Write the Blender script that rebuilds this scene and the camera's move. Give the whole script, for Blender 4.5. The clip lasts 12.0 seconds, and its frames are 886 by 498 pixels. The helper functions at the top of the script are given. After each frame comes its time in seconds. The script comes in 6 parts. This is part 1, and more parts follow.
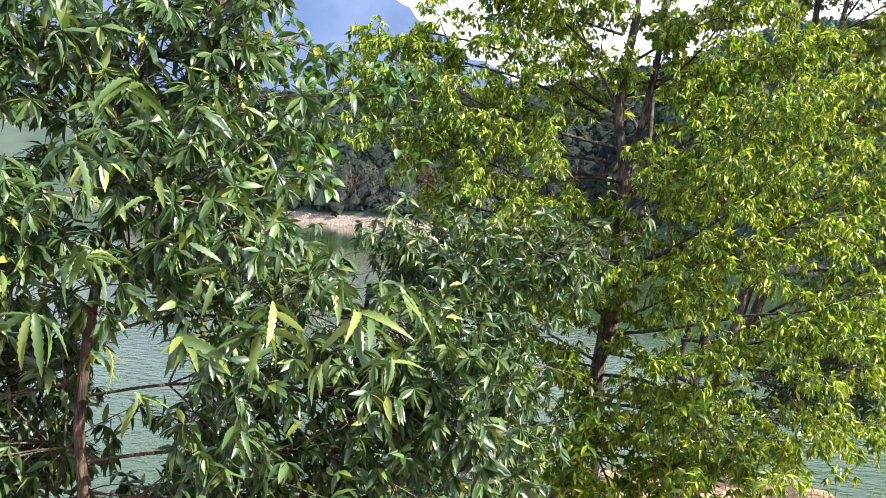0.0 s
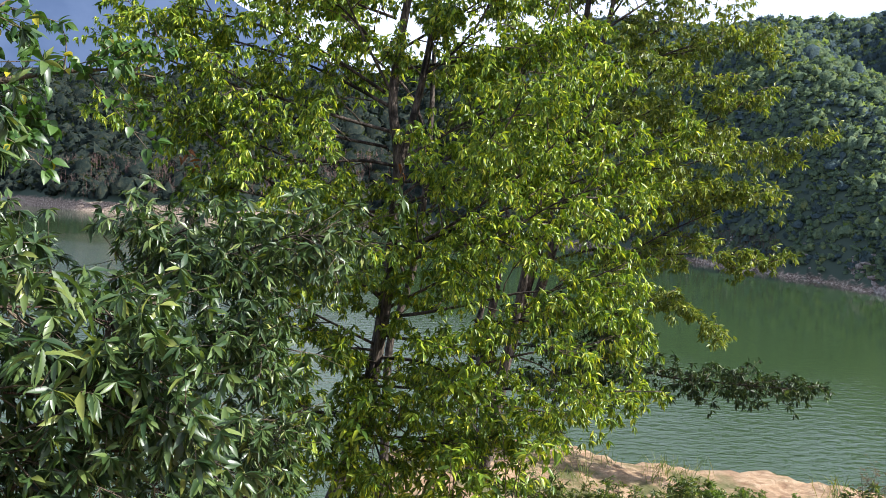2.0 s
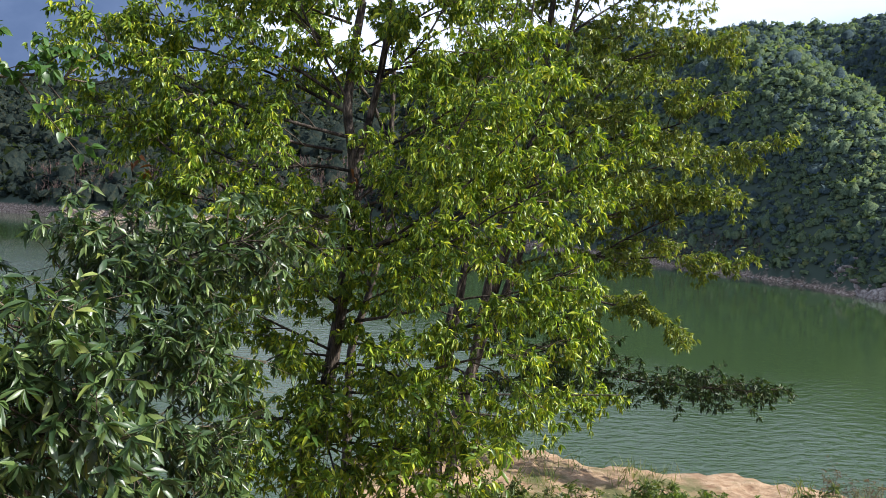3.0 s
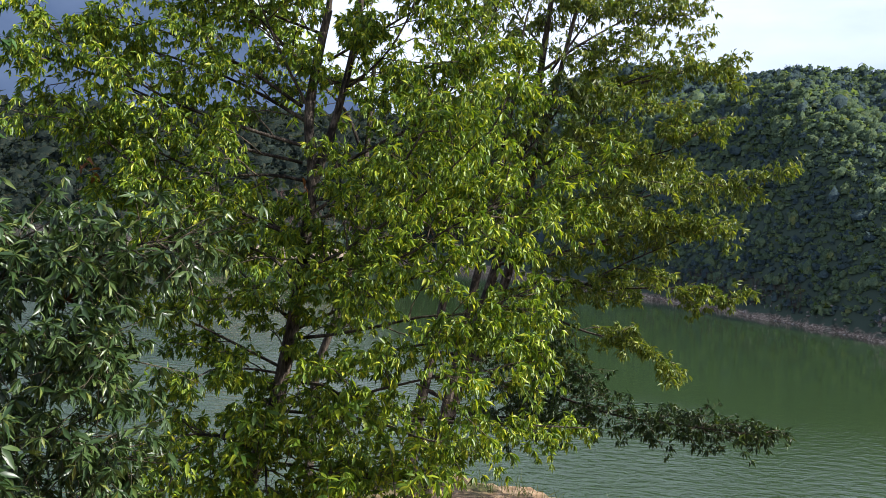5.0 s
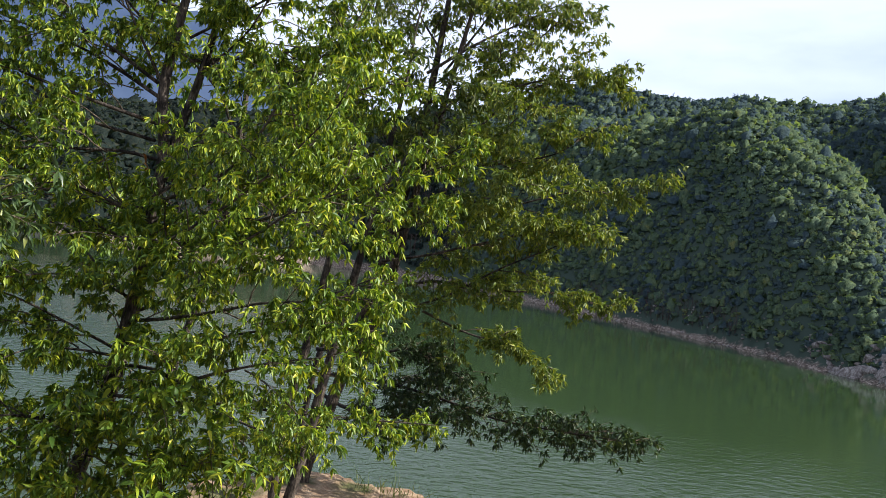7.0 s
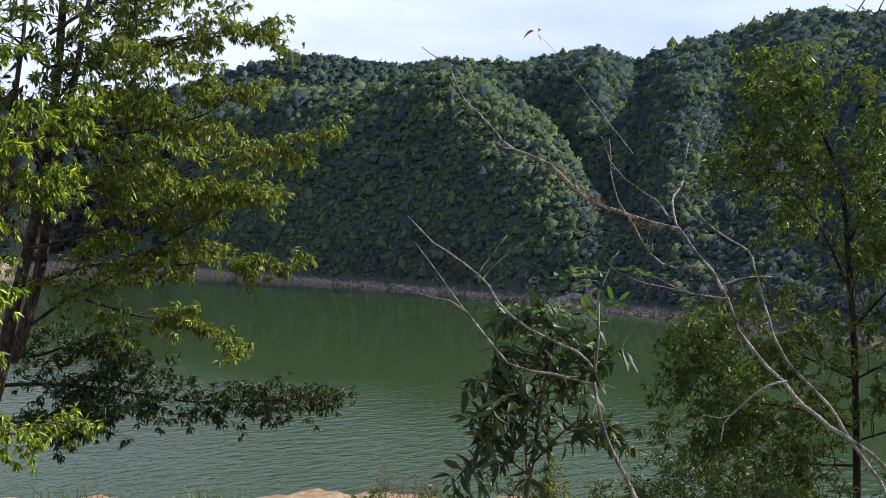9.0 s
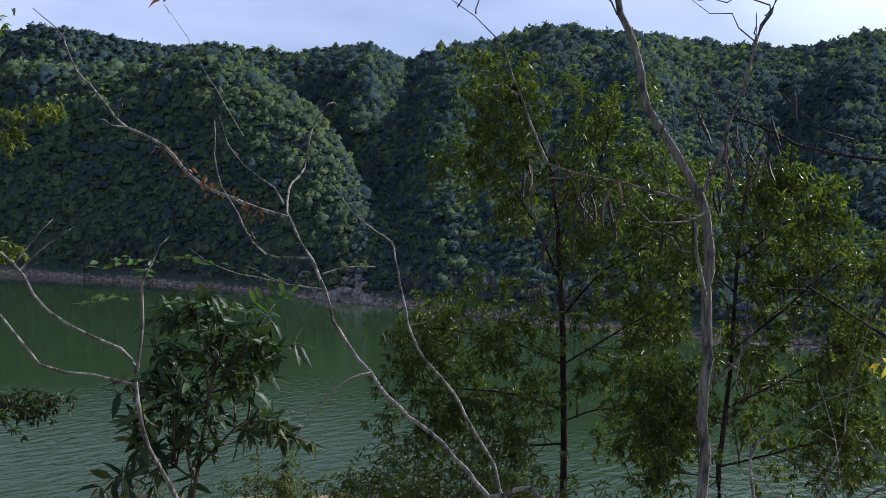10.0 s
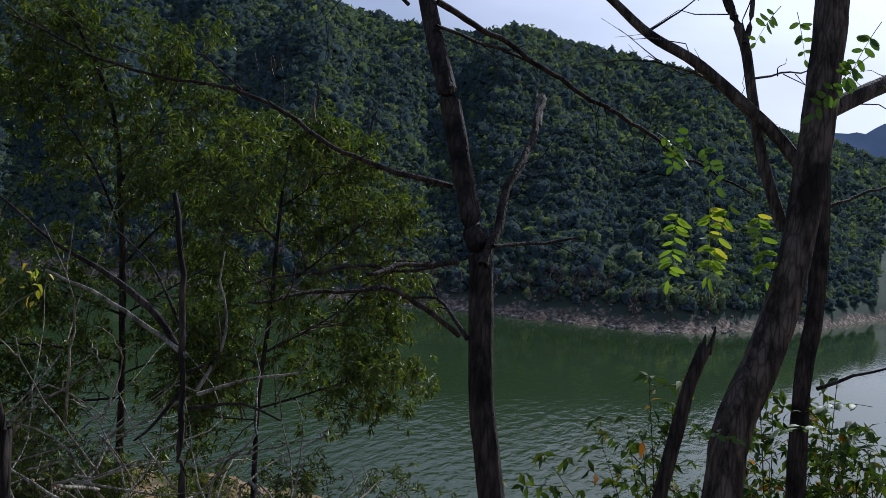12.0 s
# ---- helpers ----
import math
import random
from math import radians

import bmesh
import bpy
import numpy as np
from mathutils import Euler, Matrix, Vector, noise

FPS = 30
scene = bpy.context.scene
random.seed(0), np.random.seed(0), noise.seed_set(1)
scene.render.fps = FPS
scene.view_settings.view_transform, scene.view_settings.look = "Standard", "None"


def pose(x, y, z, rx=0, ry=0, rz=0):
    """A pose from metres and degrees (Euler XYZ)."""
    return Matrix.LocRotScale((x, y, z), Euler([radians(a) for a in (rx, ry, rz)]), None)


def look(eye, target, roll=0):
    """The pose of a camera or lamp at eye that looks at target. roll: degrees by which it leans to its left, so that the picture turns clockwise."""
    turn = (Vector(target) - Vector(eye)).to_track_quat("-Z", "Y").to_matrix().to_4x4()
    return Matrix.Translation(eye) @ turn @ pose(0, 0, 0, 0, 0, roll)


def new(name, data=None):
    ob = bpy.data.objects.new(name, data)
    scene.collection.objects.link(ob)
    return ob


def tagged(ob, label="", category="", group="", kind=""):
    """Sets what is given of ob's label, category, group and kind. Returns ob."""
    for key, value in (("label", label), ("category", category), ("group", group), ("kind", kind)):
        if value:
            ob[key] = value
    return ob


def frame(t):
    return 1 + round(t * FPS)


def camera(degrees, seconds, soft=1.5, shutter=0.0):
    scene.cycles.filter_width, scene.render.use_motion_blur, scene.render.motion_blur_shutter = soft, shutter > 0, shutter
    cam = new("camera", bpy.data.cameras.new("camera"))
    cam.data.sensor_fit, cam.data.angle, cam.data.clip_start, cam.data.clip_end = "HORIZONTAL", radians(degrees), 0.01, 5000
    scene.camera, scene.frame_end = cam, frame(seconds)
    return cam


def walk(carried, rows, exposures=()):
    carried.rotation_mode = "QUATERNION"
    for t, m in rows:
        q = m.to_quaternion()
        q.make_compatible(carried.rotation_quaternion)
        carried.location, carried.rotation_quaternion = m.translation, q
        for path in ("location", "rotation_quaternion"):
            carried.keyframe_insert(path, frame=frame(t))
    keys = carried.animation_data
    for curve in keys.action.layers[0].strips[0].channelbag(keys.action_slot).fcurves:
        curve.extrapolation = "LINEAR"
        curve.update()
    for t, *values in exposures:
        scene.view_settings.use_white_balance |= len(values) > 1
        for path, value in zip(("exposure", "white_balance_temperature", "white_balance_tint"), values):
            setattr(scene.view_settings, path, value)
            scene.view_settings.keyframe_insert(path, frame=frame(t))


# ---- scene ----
cam = camera(58.1, 12.0, soft=0.8)
# seconds, eye, turn about x, y and z in degrees
PATH = [
    (0, 0.0, 0.0, 1.6, 86.34, -3.48, 1.85),
    (0.5, 0.09, -0.05, 1.611, 85.65, -4.0, -2.12),
    (1, 0.217, -0.11, 1.595, 85.4, -2.58, -3.57),
    (1.5, 0.405, -0.041, 1.594, 85.67, -2.45, -6.88),
    (2, 0.559, 0.068, 1.584, 86.21, -3.12, -10.7),
    (2.5, 0.731, 0.055, 1.588, 86.51, -2.98, -11.62),
    (3, 0.909, 0.004, 1.595, 86.65, -2.89, -11.65),
    (3.5, 1.087, 0.086, 1.571, 86.78, -2.74, -12.19),
    (3.7, 1.182, 0.12, 1.593, 86.81, -3.3, -12.52),
    (5.3, 1.996, 0.248, 1.422, 89.36, -5.28, -8.12),
    (5.5, 2.108, 0.267, 1.425, 89.56, -6.07, -8.35),
    (6, 2.376, 0.252, 1.408, 90.26, -6.15, -8.55),
    (6.5, 2.639, 0.138, 1.413, 89.91, -7.42, -9.34),
    (7, 2.895, 0.16, 1.357, 90.01, -7.56, -12.52),
    (7.2, 3.005, 0.166, 1.354, 90.23, -7.76, -15.53),
    (9, 3.858, 0.123, 1.237, 89.29, -0.36, -31.58),
    (9.5, 4.121, 0.048, 1.242, 89.3, -1.06, -42.71),
    (10, 4.303, -0.077, 1.226, 89.07, -1.03, -47.84),
    (10.5, 4.439, -0.29, 1.235, 88.89, -2.08, -50.42),
    (11, 4.619, -0.497, 1.188, 87.85, -2.74, -57.7),
    (11.5, 4.709, -0.851, 1.17, 87.93, -2.6, -67.45),
    (12, 4.935, -1.087, 1.121, 87.31, -3.55, -71.02),
]
EXPOSURES = [(0, 1.92, 6100, 16), (1.5, 1.42, 5950, 14), (3.7, 0.88, 6000, 13), (5.5, 0.76, 6050, 12), (7.2, 0.72, 6050, 13), (9, 0.60, 5950, 16), (9.5, 0.14, 5650, 16), (10, 0.05, 5400, 16), (11, -0.18, 5350, 17), (11.5, -0.40, 5400, 17), (12, -0.6, 5400, 15)]
walk(cam, [(t, pose(x, y, z, rx, ry, rz)) for t, x, y, z, rx, ry, rz in PATH], EXPOSURES)

# ---- light ----
SUN_AZ, SUN_EL = 106.0, 34.0  # clockwise from +y, and height
world = bpy.data.worlds.new("sky")
scene.world = world
world.use_nodes = True
wn, wl = world.node_tree.nodes, world.node_tree.links
sky = wn.new("ShaderNodeTexSky")
sky.sky_type, sky.sun_disc = "NISHITA", False
sky.sun_elevation, sky.sun_rotation = radians(SUN_EL), radians(SUN_AZ)
sky.air_density, sky.dust_density, sky.ozone_density = 1.0, 1.6, 1.5
cloud_at = wn.new("ShaderNodeTexCoord")
cloud_map = wn.new("ShaderNodeMapping")
cloud_map.inputs["Scale"].default_value = (1.5, 1.5, 5.0)
cloud = wn.new("ShaderNodeTexNoise")
cloud.inputs["Scale"].default_value, cloud.inputs["Detail"].default_value = 1.6, 6.0
cloud_ramp = wn.new("ShaderNodeMapRange")
cloud_ramp.inputs["To Max"].default_value = 0.8
cloud_ramp.inputs["From Min"].default_value, cloud_ramp.inputs["From Max"].default_value = 0.05, 0.55
cloud_mix = wn.new("ShaderNodeMixRGB")
wl.new(cloud_at.outputs["Generated"], cloud_map.inputs[0])
wl.new(cloud_map.outputs[0], cloud.inputs["Vector"])
wl.new(cloud.outputs[0], cloud_ramp.inputs[0])
# pale and clouded low down, clearer overhead
height = wn.new("ShaderNodeSeparateXYZ")
wl.new(cloud_at.outputs["Generated"], height.inputs[0])
thin_out = wn.new("ShaderNodeMapRange")
thin_out.inputs["From Min"].default_value, thin_out.inputs["From Max"].default_value = 0.30, 0.75
thin_out.inputs["To Min"].default_value, thin_out.inputs["To Max"].default_value = 1.0, 0.25
wl.new(height.outputs[2], thin_out.inputs[0])
cover = wn.new("ShaderNodeMath")
cover.operation = "MULTIPLY"
wl.new(cloud_ramp.outputs[0], cover.inputs[0])
wl.new(thin_out.outputs[0], cover.inputs[1])
sunward = wn.new("ShaderNodeVectorMath")
sunward.operation = "DOT_PRODUCT"
sunward.inputs[1].default_value = (math.sin(radians(SUN_AZ)) * math.cos(radians(SUN_EL)), math.cos(radians(SUN_AZ)) * math.cos(radians(SUN_EL)), math.sin(radians(SUN_EL)))
wl.new(cloud_at.outputs["Generated"], sunward.inputs[0])
glow = wn.new("ShaderNodeMapRange")
glow.inputs["From Min"].default_value, glow.inputs["From Max"].default_value = 0.76, 1.0
wl.new(sunward.outputs["Value"], glow.inputs[0])
haze = wn.new("ShaderNodeMixRGB")
haze.inputs[1].default_value, haze.inputs[2].default_value = (8.5, 9.1, 10.9, 1), (25.0, 25.0, 25.0, 1)
wl.new(glow.outputs[0], haze.inputs[0])
wl.new(haze.outputs[0], cloud_mix.inputs[2])
wl.new(cover.outputs[0], cloud_mix.inputs[0])
wl.new(sky.outputs[0], cloud_mix.inputs[1])
wl.new(cloud_mix.outputs[0], wn["Background"].inputs[0])
wn["Background"].inputs[1].default_value = 0.085

sun = new("sun", bpy.data.lights.new("sun", "SUN"))
sun.data.energy, sun.data.angle, sun.data.color = 5.0, radians(0.6), (1.0, 0.94, 0.82)
a, e = radians(SUN_AZ), radians(SUN_EL)
sun.matrix_world = look((0, 0, 60), (-math.sin(a) * math.cos(e), -math.cos(a) * math.cos(e), 60 - math.sin(e)))


# ---- materials ----
def material(name, rough=0.7, spec=0.5):
    m = bpy.data.materials.new(name)
    m.use_nodes = True
    b = m.node_tree.nodes["Principled BSDF"]
    b.inputs["Roughness"].default_value = rough
    b.inputs["Specular IOR Level"].default_value = spec
    return m, m.node_tree.nodes, m.node_tree.links, b


def ramp(nodes, stops):
    r = nodes.new("ShaderNodeValToRGB")
    while len(r.color_ramp.elements) < len(stops):
        r.color_ramp.elements.new(0.5)
    for el, (at, col) in zip(r.color_ramp.elements, stops):
        el.position, el.color = at, (*col, 1)
    return r


def leaf_material(name, stops, rough=0.48, through_light=0.35, spec=0.4, island=True):
    """A leaf: each one its own tone, a little mottled, letting light through."""
    m, n, l, b = material(name, rough, spec)
    geo = n.new("ShaderNodeNewGeometry" if island else "ShaderNodeObjectInfo")
    r = ramp(n, stops)
    l.new(geo.outputs["Random Per Island" if island else "Random"], r.inputs[0])
    mott = n.new("ShaderNodeTexNoise")
    mott.inputs["Scale"].default_value, mott.inputs["Detail"].default_value = 18.0, 3.0
    mix = n.new("ShaderNodeMixRGB")
    mix.blend_type = "MULTIPLY"
    mix.inputs[0].default_value = 0.6
    mr = ramp(n, [(0.3, (0.62, 0.66, 0.6)), (0.7, (1.25, 1.2, 1.1))])
    l.new(mott.outputs[0], mr.inputs[0])
    l.new(r.outputs[0], mix.inputs[1])
    l.new(mr.outputs[0], mix.inputs[2])
    l.new(mix.outputs[0], b.inputs["Base Color"])
    tr = n.new("ShaderNodeBsdfTranslucent")
    warm = n.new("ShaderNodeMixRGB")
    warm.blend_type = "MULTIPLY"
    warm.inputs[0].default_value = 1.0
    warm.inputs[2].default_value = (1.5, 1.55, 0.55, 1)
    l.new(mix.outputs[0], warm.inputs[1])
    l.new(warm.outputs[0], tr.inputs[0])
    sh = n.new("ShaderNodeMixShader")
    sh.inputs[0].default_value = through_light
    l.new(b.outputs[0], sh.inputs[1])
    l.new(tr.outputs[0], sh.inputs[2])
    l.new(sh.outputs[0], n["Material Output"].inputs[0])
    return m


def bark_material(name, dark, light, scale=22.0, lichen=None, cracks=0.75):
    m, n, l, b = material(name, 0.88, 0.25)
    tc = n.new("ShaderNodeTexCoord")
    mp = n.new("ShaderNodeMapping")
    mp.inputs["Scale"].default_value = (1, 1, 0.3)
    no = n.new("ShaderNodeTexNoise")
    no.inputs["Scale"].default_value, no.inputs["Detail"].default_value, no.inputs["Roughness"].default_value = scale, 8.0, 0.65
    l.new(tc.outputs["Object"], mp.inputs[0])
    l.new(mp.outputs[0], no.inputs["Vector"])
    r = ramp(n, [(0.40, dark), (0.60, light)])
    l.new(no.outputs[0], r.inputs[0])
    big = n.new("ShaderNodeTexNoise")
    big.inputs["Scale"].default_value, big.inputs["Detail"].default_value = 4.5, 4.0
    l.new(tc.outputs["Object"], big.inputs["Vector"])
    mix = n.new("ShaderNodeMixRGB")
    br = ramp(n, [(0.52, (0, 0, 0)), (0.64, (1, 1, 1))])
    l.new(big.outputs[0], br.inputs[0])
    l.new(br.outputs[0], mix.inputs[0])
    l.new(r.outputs[0], mix.inputs[1])
    mix.inputs[2].default_value = (*(lichen or tuple(0.6 * c for c in dark)), 1)
    l.new(mix.outputs[0], b.inputs["Base Color"])
    crack_at = n.new("ShaderNodeMapping")
    crack_at.inputs["Scale"].default_value = (1, 1, 0.16)
    crack = n.new("ShaderNodeTexVoronoi")
    crack.feature = "DISTANCE_TO_EDGE"
    crack.inputs["Scale"].default_value = scale * 2.2
    l.new(tc.outputs["Object"], crack_at.inputs[0])
    l.new(crack_at.outputs[0], crack.inputs["Vector"])
    furrow = ramp(n, [(0.0, (0.35, 0.33, 0.32)), (0.16, (1.0, 1.0, 1.0))])
    l.new(crack.outputs["Distance"], furrow.inputs[0])
    split = n.new("ShaderNodeMixRGB")
    split.blend_type = "MULTIPLY"
    split.inputs[0].default_value = cracks
    l.new(mix.outputs[0], split.inputs[1])
    l.new(furrow.outputs[0], split.inputs[2])
    l.new(split.outputs[0], b.inputs["Base Color"])
    deep = n.new("ShaderNodeMath")
    deep.operation = "MULTIPLY_ADD"
    deep.inputs[1].default_value = 0.8
    l.new(furrow.outputs[0], deep.inputs[0])
    l.new(no.outputs[0], deep.inputs[2])
    bu = n.new("ShaderNodeBump")
    bu.inputs["Strength"].default_value, bu.inputs["Distance"].default_value = 0.8, 0.008
    l.new(deep.outputs[0], bu.inputs["Height"])
    l.new(bu.outputs[0], b.inputs["Normal"])
    return m


def ground_material():
    """Sandy, crumbling bank with dry litter and green growth in patches."""
    m, n, l, b = material("sandy_earth", 0.95, 0.15)
    tc = n.new("ShaderNodeTexCoord")
    big, mid, fine = [n.new("ShaderNodeTexNoise") for _ in range(3)]
    for t, s in ((big, 1.1), (mid, 6.5), (fine, 90.0)):
        t.inputs["Scale"].default_value, t.inputs["Detail"].default_value = s, 7.0
        l.new(tc.outputs["Object"], t.inputs["Vector"])
    r1 = ramp(n, [(0.3, (0.20, 0.12, 0.07)), (0.5, (0.32, 0.22, 0.135)), (0.7, (0.42, 0.31, 0.205))])
    l.new(mid.outputs[0], r1.inputs[0])
    r2 = ramp(n, [(0.3, (0.55, 0.55, 0.55)), (0.6, (1.1, 1.08, 1.05))])
    l.new(fine.outputs[0], r2.inputs[0])
    mul = n.new("ShaderNodeMixRGB")
    mul.blend_type = "MULTIPLY"
    mul.inputs[0].default_value = 0.8
    l.new(r1.outputs[0], mul.inputs[1])
    l.new(r2.outputs[0], mul.inputs[2])
    gr = ramp(n, [(0.47, (0, 0, 0)), (0.60, (1, 1, 1))])
    l.new(big.outputs[0], gr.inputs[0])
    mix = n.new("ShaderNodeMixRGB")
    mix.inputs[2].default_value = (0.10, 0.10, 0.04, 1)
    l.new(gr.outputs[0], mix.inputs[0])
    l.new(mul.outputs[0], mix.inputs[1])
    # dry leaves and pebbles strewn over it
    cell = n.new("ShaderNodeTexVoronoi")
    cell.inputs["Scale"].default_value = 26.0
    l.new(tc.outputs["Object"], cell.inputs["Vector"])
    lit = n.new("ShaderNodeMapRange")
    lit.inputs["From Min"].default_value, lit.inputs["From Max"].default_value = 0.34, 0.26
    l.new(cell.outputs["Distance"], lit.inputs[0])
    some = ramp(n, [(0.45, (0, 0, 0)), (0.55, (0.85, 0.85, 0.85))])
    l.new(mid.outputs[0], some.inputs[0])
    where = n.new("ShaderNodeMath")
    where.operation = "MULTIPLY"
    l.new(lit.outputs[0], where.inputs[0])
    l.new(some.outputs[0], where.inputs[1])
    hue = n.new("ShaderNodeSeparateColor")
    l.new(cell.outputs["Color"], hue.inputs[0])
    dry = ramp(n, [(0.0, (0.09, 0.055, 0.03)), (0.5, (0.21, 0.13, 0.07)), (1.0, (0.34, 0.27, 0.19))])
    l.new(hue.outputs[0], dry.inputs[0])
    strewn = n.new("ShaderNodeMixRGB")
    l.new(where.outputs[0], strewn.inputs[0])
    l.new(mix.outputs[0], strewn.inputs[1])
    l.new(dry.outputs[0], strewn.inputs[2])
    l.new(strewn.outputs[0], b.inputs["Base Color"])
    bu = n.new("ShaderNodeBump")
    bu.inputs["Strength"].default_value, bu.inputs["Distance"].default_value = 0.8, 0.05
    l.new(mid.outputs[0], bu.inputs["Height"])
    l.new(bu.outputs[0], b.inputs["Normal"])
    return m


def hill_material():
    """Earth and shade under the far woods, bare and stony along the water."""
    m, n, l, b = material("hill_earth", 0.95, 0.1)
    tc = n.new("ShaderNodeTexCoord")
    sep = n.new("ShaderNodeSeparateXYZ")
    l.new(tc.outputs["Object"], sep.inputs[0])
    no = n.new("ShaderNodeTexNoise")
    no.inputs["Scale"].default_value, no.inputs["Detail"].default_value = 0.25, 8.0
    l.new(tc.outputs["Object"], no.inputs["Vector"])
    add = n.new("ShaderNodeMath")
    add.operation = "MULTIPLY_ADD"
    add.inputs[1].default_value, add.inputs[2].default_value = 5.0, -2.5
    l.new(no.outputs[0], add.inputs[0])
    s2 = n.new("ShaderNodeMath")
    l.new(sep.outputs[2], s2.inputs[0])
    l.new(add.outputs[0], s2.inputs[1])
    # the beach is broader up the lake
    up = n.new("ShaderNodeMapRange")
    up.inputs["From Min"].default_value, up.inputs["From Max"].default_value = 60.0, 150.0
    up.inputs["To Min"].default_value, up.inputs["To Max"].default_value = -4.0, 0.0
    l.new(sep.outputs[0], up.inputs[0])
    s3 = n.new("ShaderNodeMath")
    l.new(s2.outputs[0], s3.inputs[0])
    l.new(up.outputs[0], s3.inputs[1])
    mr = n.new("ShaderNodeMapRange")
    mr.inputs["From Min"].default_value, mr.inputs["From Max"].default_value = WATER + 0.7, WATER + 2.0
    l.new(s3.outputs[0], mr.inputs[0])
    fine = n.new("ShaderNodeTexNoise")
    fine.inputs["Scale"].default_value, fine.inputs["Detail"].default_value = 1.3, 8.0
    l.new(tc.outputs["Object"], fine.inputs["Vector"])
    bare = ramp(n, [(0.36, (0.080, 0.059, 0.047)), (0.50, (0.185, 0.138, 0.104)), (0.64, (0.43, 0.35, 0.275))])
    l.new(fine.outputs[0], bare.inputs[0])
    mix = n.new("ShaderNodeMixRGB")
    l.new(mr.outputs[0], mix.inputs[0])
    l.new(bare.outputs[0], mix.inputs[1])
    mix.inputs[2].default_value = (0.052, 0.072, 0.052, 1)
    l.new(mix.outputs[0], b.inputs["Base Color"])
    return m


def water_material():
    m, n, l, b = material("reservoir_water", 0.04, 0.5)
    b.inputs["Base Color"].default_value = (0.031, 0.055, 0.019, 1)
    b.inputs["IOR"].default_value = 1.34
    tc = n.new("ShaderNodeTexCoord")
    mp = n.new("ShaderNodeMapping")
    mp.inputs["Scale"].default_value = (1.0, 1.9, 1.0)
    mp.inputs["Rotation"].default_value = (0, 0, radians(25))
    l.new(tc.outputs["Object"], mp.inputs[0])
    w1, w2 = n.new("ShaderNodeTexNoise"), n.new("ShaderNodeTexNoise")
    w1.inputs["Scale"].default_value, w1.inputs["Detail"].default_value, w1.inputs["Roughness"].default_value = 0.55, 4.0, 0.55
    w2.inputs["Scale"].default_value, w2.inputs["Detail"].default_value = 0.03, 4.0
    l.new(mp.outputs[0], w1.inputs["Vector"])
    l.new(tc.outputs["Object"], w2.inputs["Vector"])
    # wind reaches the water by the near bank and up the long arm of the lake, in gusts
    reach = []
    for spot, off in (((18, -22, 0), 0.0), ((120, -150, 0), -25.0)):
        far = n.new("ShaderNodeVectorMath")
        far.operation = "LENGTH"
        lee = n.new("ShaderNodeMapping")
        lee.inputs["Location"].default_value = spot
        l.new(tc.outputs["Object"], lee.inputs[0])
        l.new(lee.outputs[0], far.inputs[0])
        less = n.new("ShaderNodeMath")
        less.inputs[1].default_value = off
        l.new(far.outputs["Value"], less.inputs[0])
        reach.append(less)
    near = n.new("ShaderNodeMath")
    near.operation = "MINIMUM"
    l.new(reach[0].outputs[0], near.inputs[0])
    l.new(reach[1].outputs[0], near.inputs[1])
    gust = n.new("ShaderNodeMath")
    gust.operation = "MULTIPLY_ADD"
    gust.inputs[1].default_value = 60.0
    l.new(w2.outputs[0], gust.inputs[0])
    l.new(near.outputs[0], gust.inputs[2])
    calm = n.new("ShaderNodeMapRange")
    calm.inputs["From Min"].default_value, calm.inputs["From Max"].default_value = 55.0, 160.0
    calm.inputs["To Min"].default_value, calm.inputs["To Max"].default_value = 1.0, 0.05
    l.new(gust.outputs[0], calm.inputs[0])
    bu = n.new("ShaderNodeBump")
    bu.inputs["Distance"].default_value = 0.25
    l.new(calm.outputs[0], bu.inputs["Strength"])
    l.new(w1.outputs[0], bu.inputs["Height"])
    l.new(bu.outputs[0], b.inputs["Normal"])
    return m


WATER = -17.6
M_GROUND, M_HILL, M_WATER = ground_material(), hill_material(), water_material()
M_BARK = bark_material("brown_bark", (0.030, 0.024, 0.019), (0.125, 0.10, 0.078))
M_BARK_RED = bark_material("reddish_bark", (0.040, 0.026, 0.019), (0.12, 0.076, 0.055))
M_BARK_DARK = bark_material("dark_bark", (0.015, 0.012, 0.010), (0.066, 0.053, 0.044))
M_BARK_UMBER = bark_material("umber_bark", (0.026, 0.021, 0.017), (0.135, 0.110, 0.090))
M_BARK_GREY = bark_material("pale_grey_bark", (0.075, 0.070, 0.056), (0.38, 0.35, 0.28), 38.0, (0.27, 0.255, 0.20), 0.2)
M_BARK_ASH = bark_material("ash_grey_bark", (0.055, 0.054, 0.046), (0.27, 0.258, 0.21), 42.0, (0.18, 0.175, 0.135), 0.3)
M_TWIG = bark_material("twig_bark", (0.05, 0.04, 0.028), (0.16, 0.125, 0.085), cracks=0.2)
M_LEAF_OAK = leaf_material("yellow_green_leaf", [(0.0, (0.048, 0.098, 0.013)), (0.5, (0.132, 0.212, 0.019)), (0.85, (0.315, 0.385, 0.027)), (1.0, (0.48, 0.47, 0.038))], 0.42, 0.28, 0.4)
M_LEAF_NEAR = leaf_material("glossy_green_leaf", [(0.0, (0.022, 0.048, 0.016)), (0.6, (0.052, 0.094, 0.028)), (0.9, (0.105, 0.155, 0.044)), (1.0, (0.22, 0.25, 0.06))], 0.38, 0.2, 0.5)
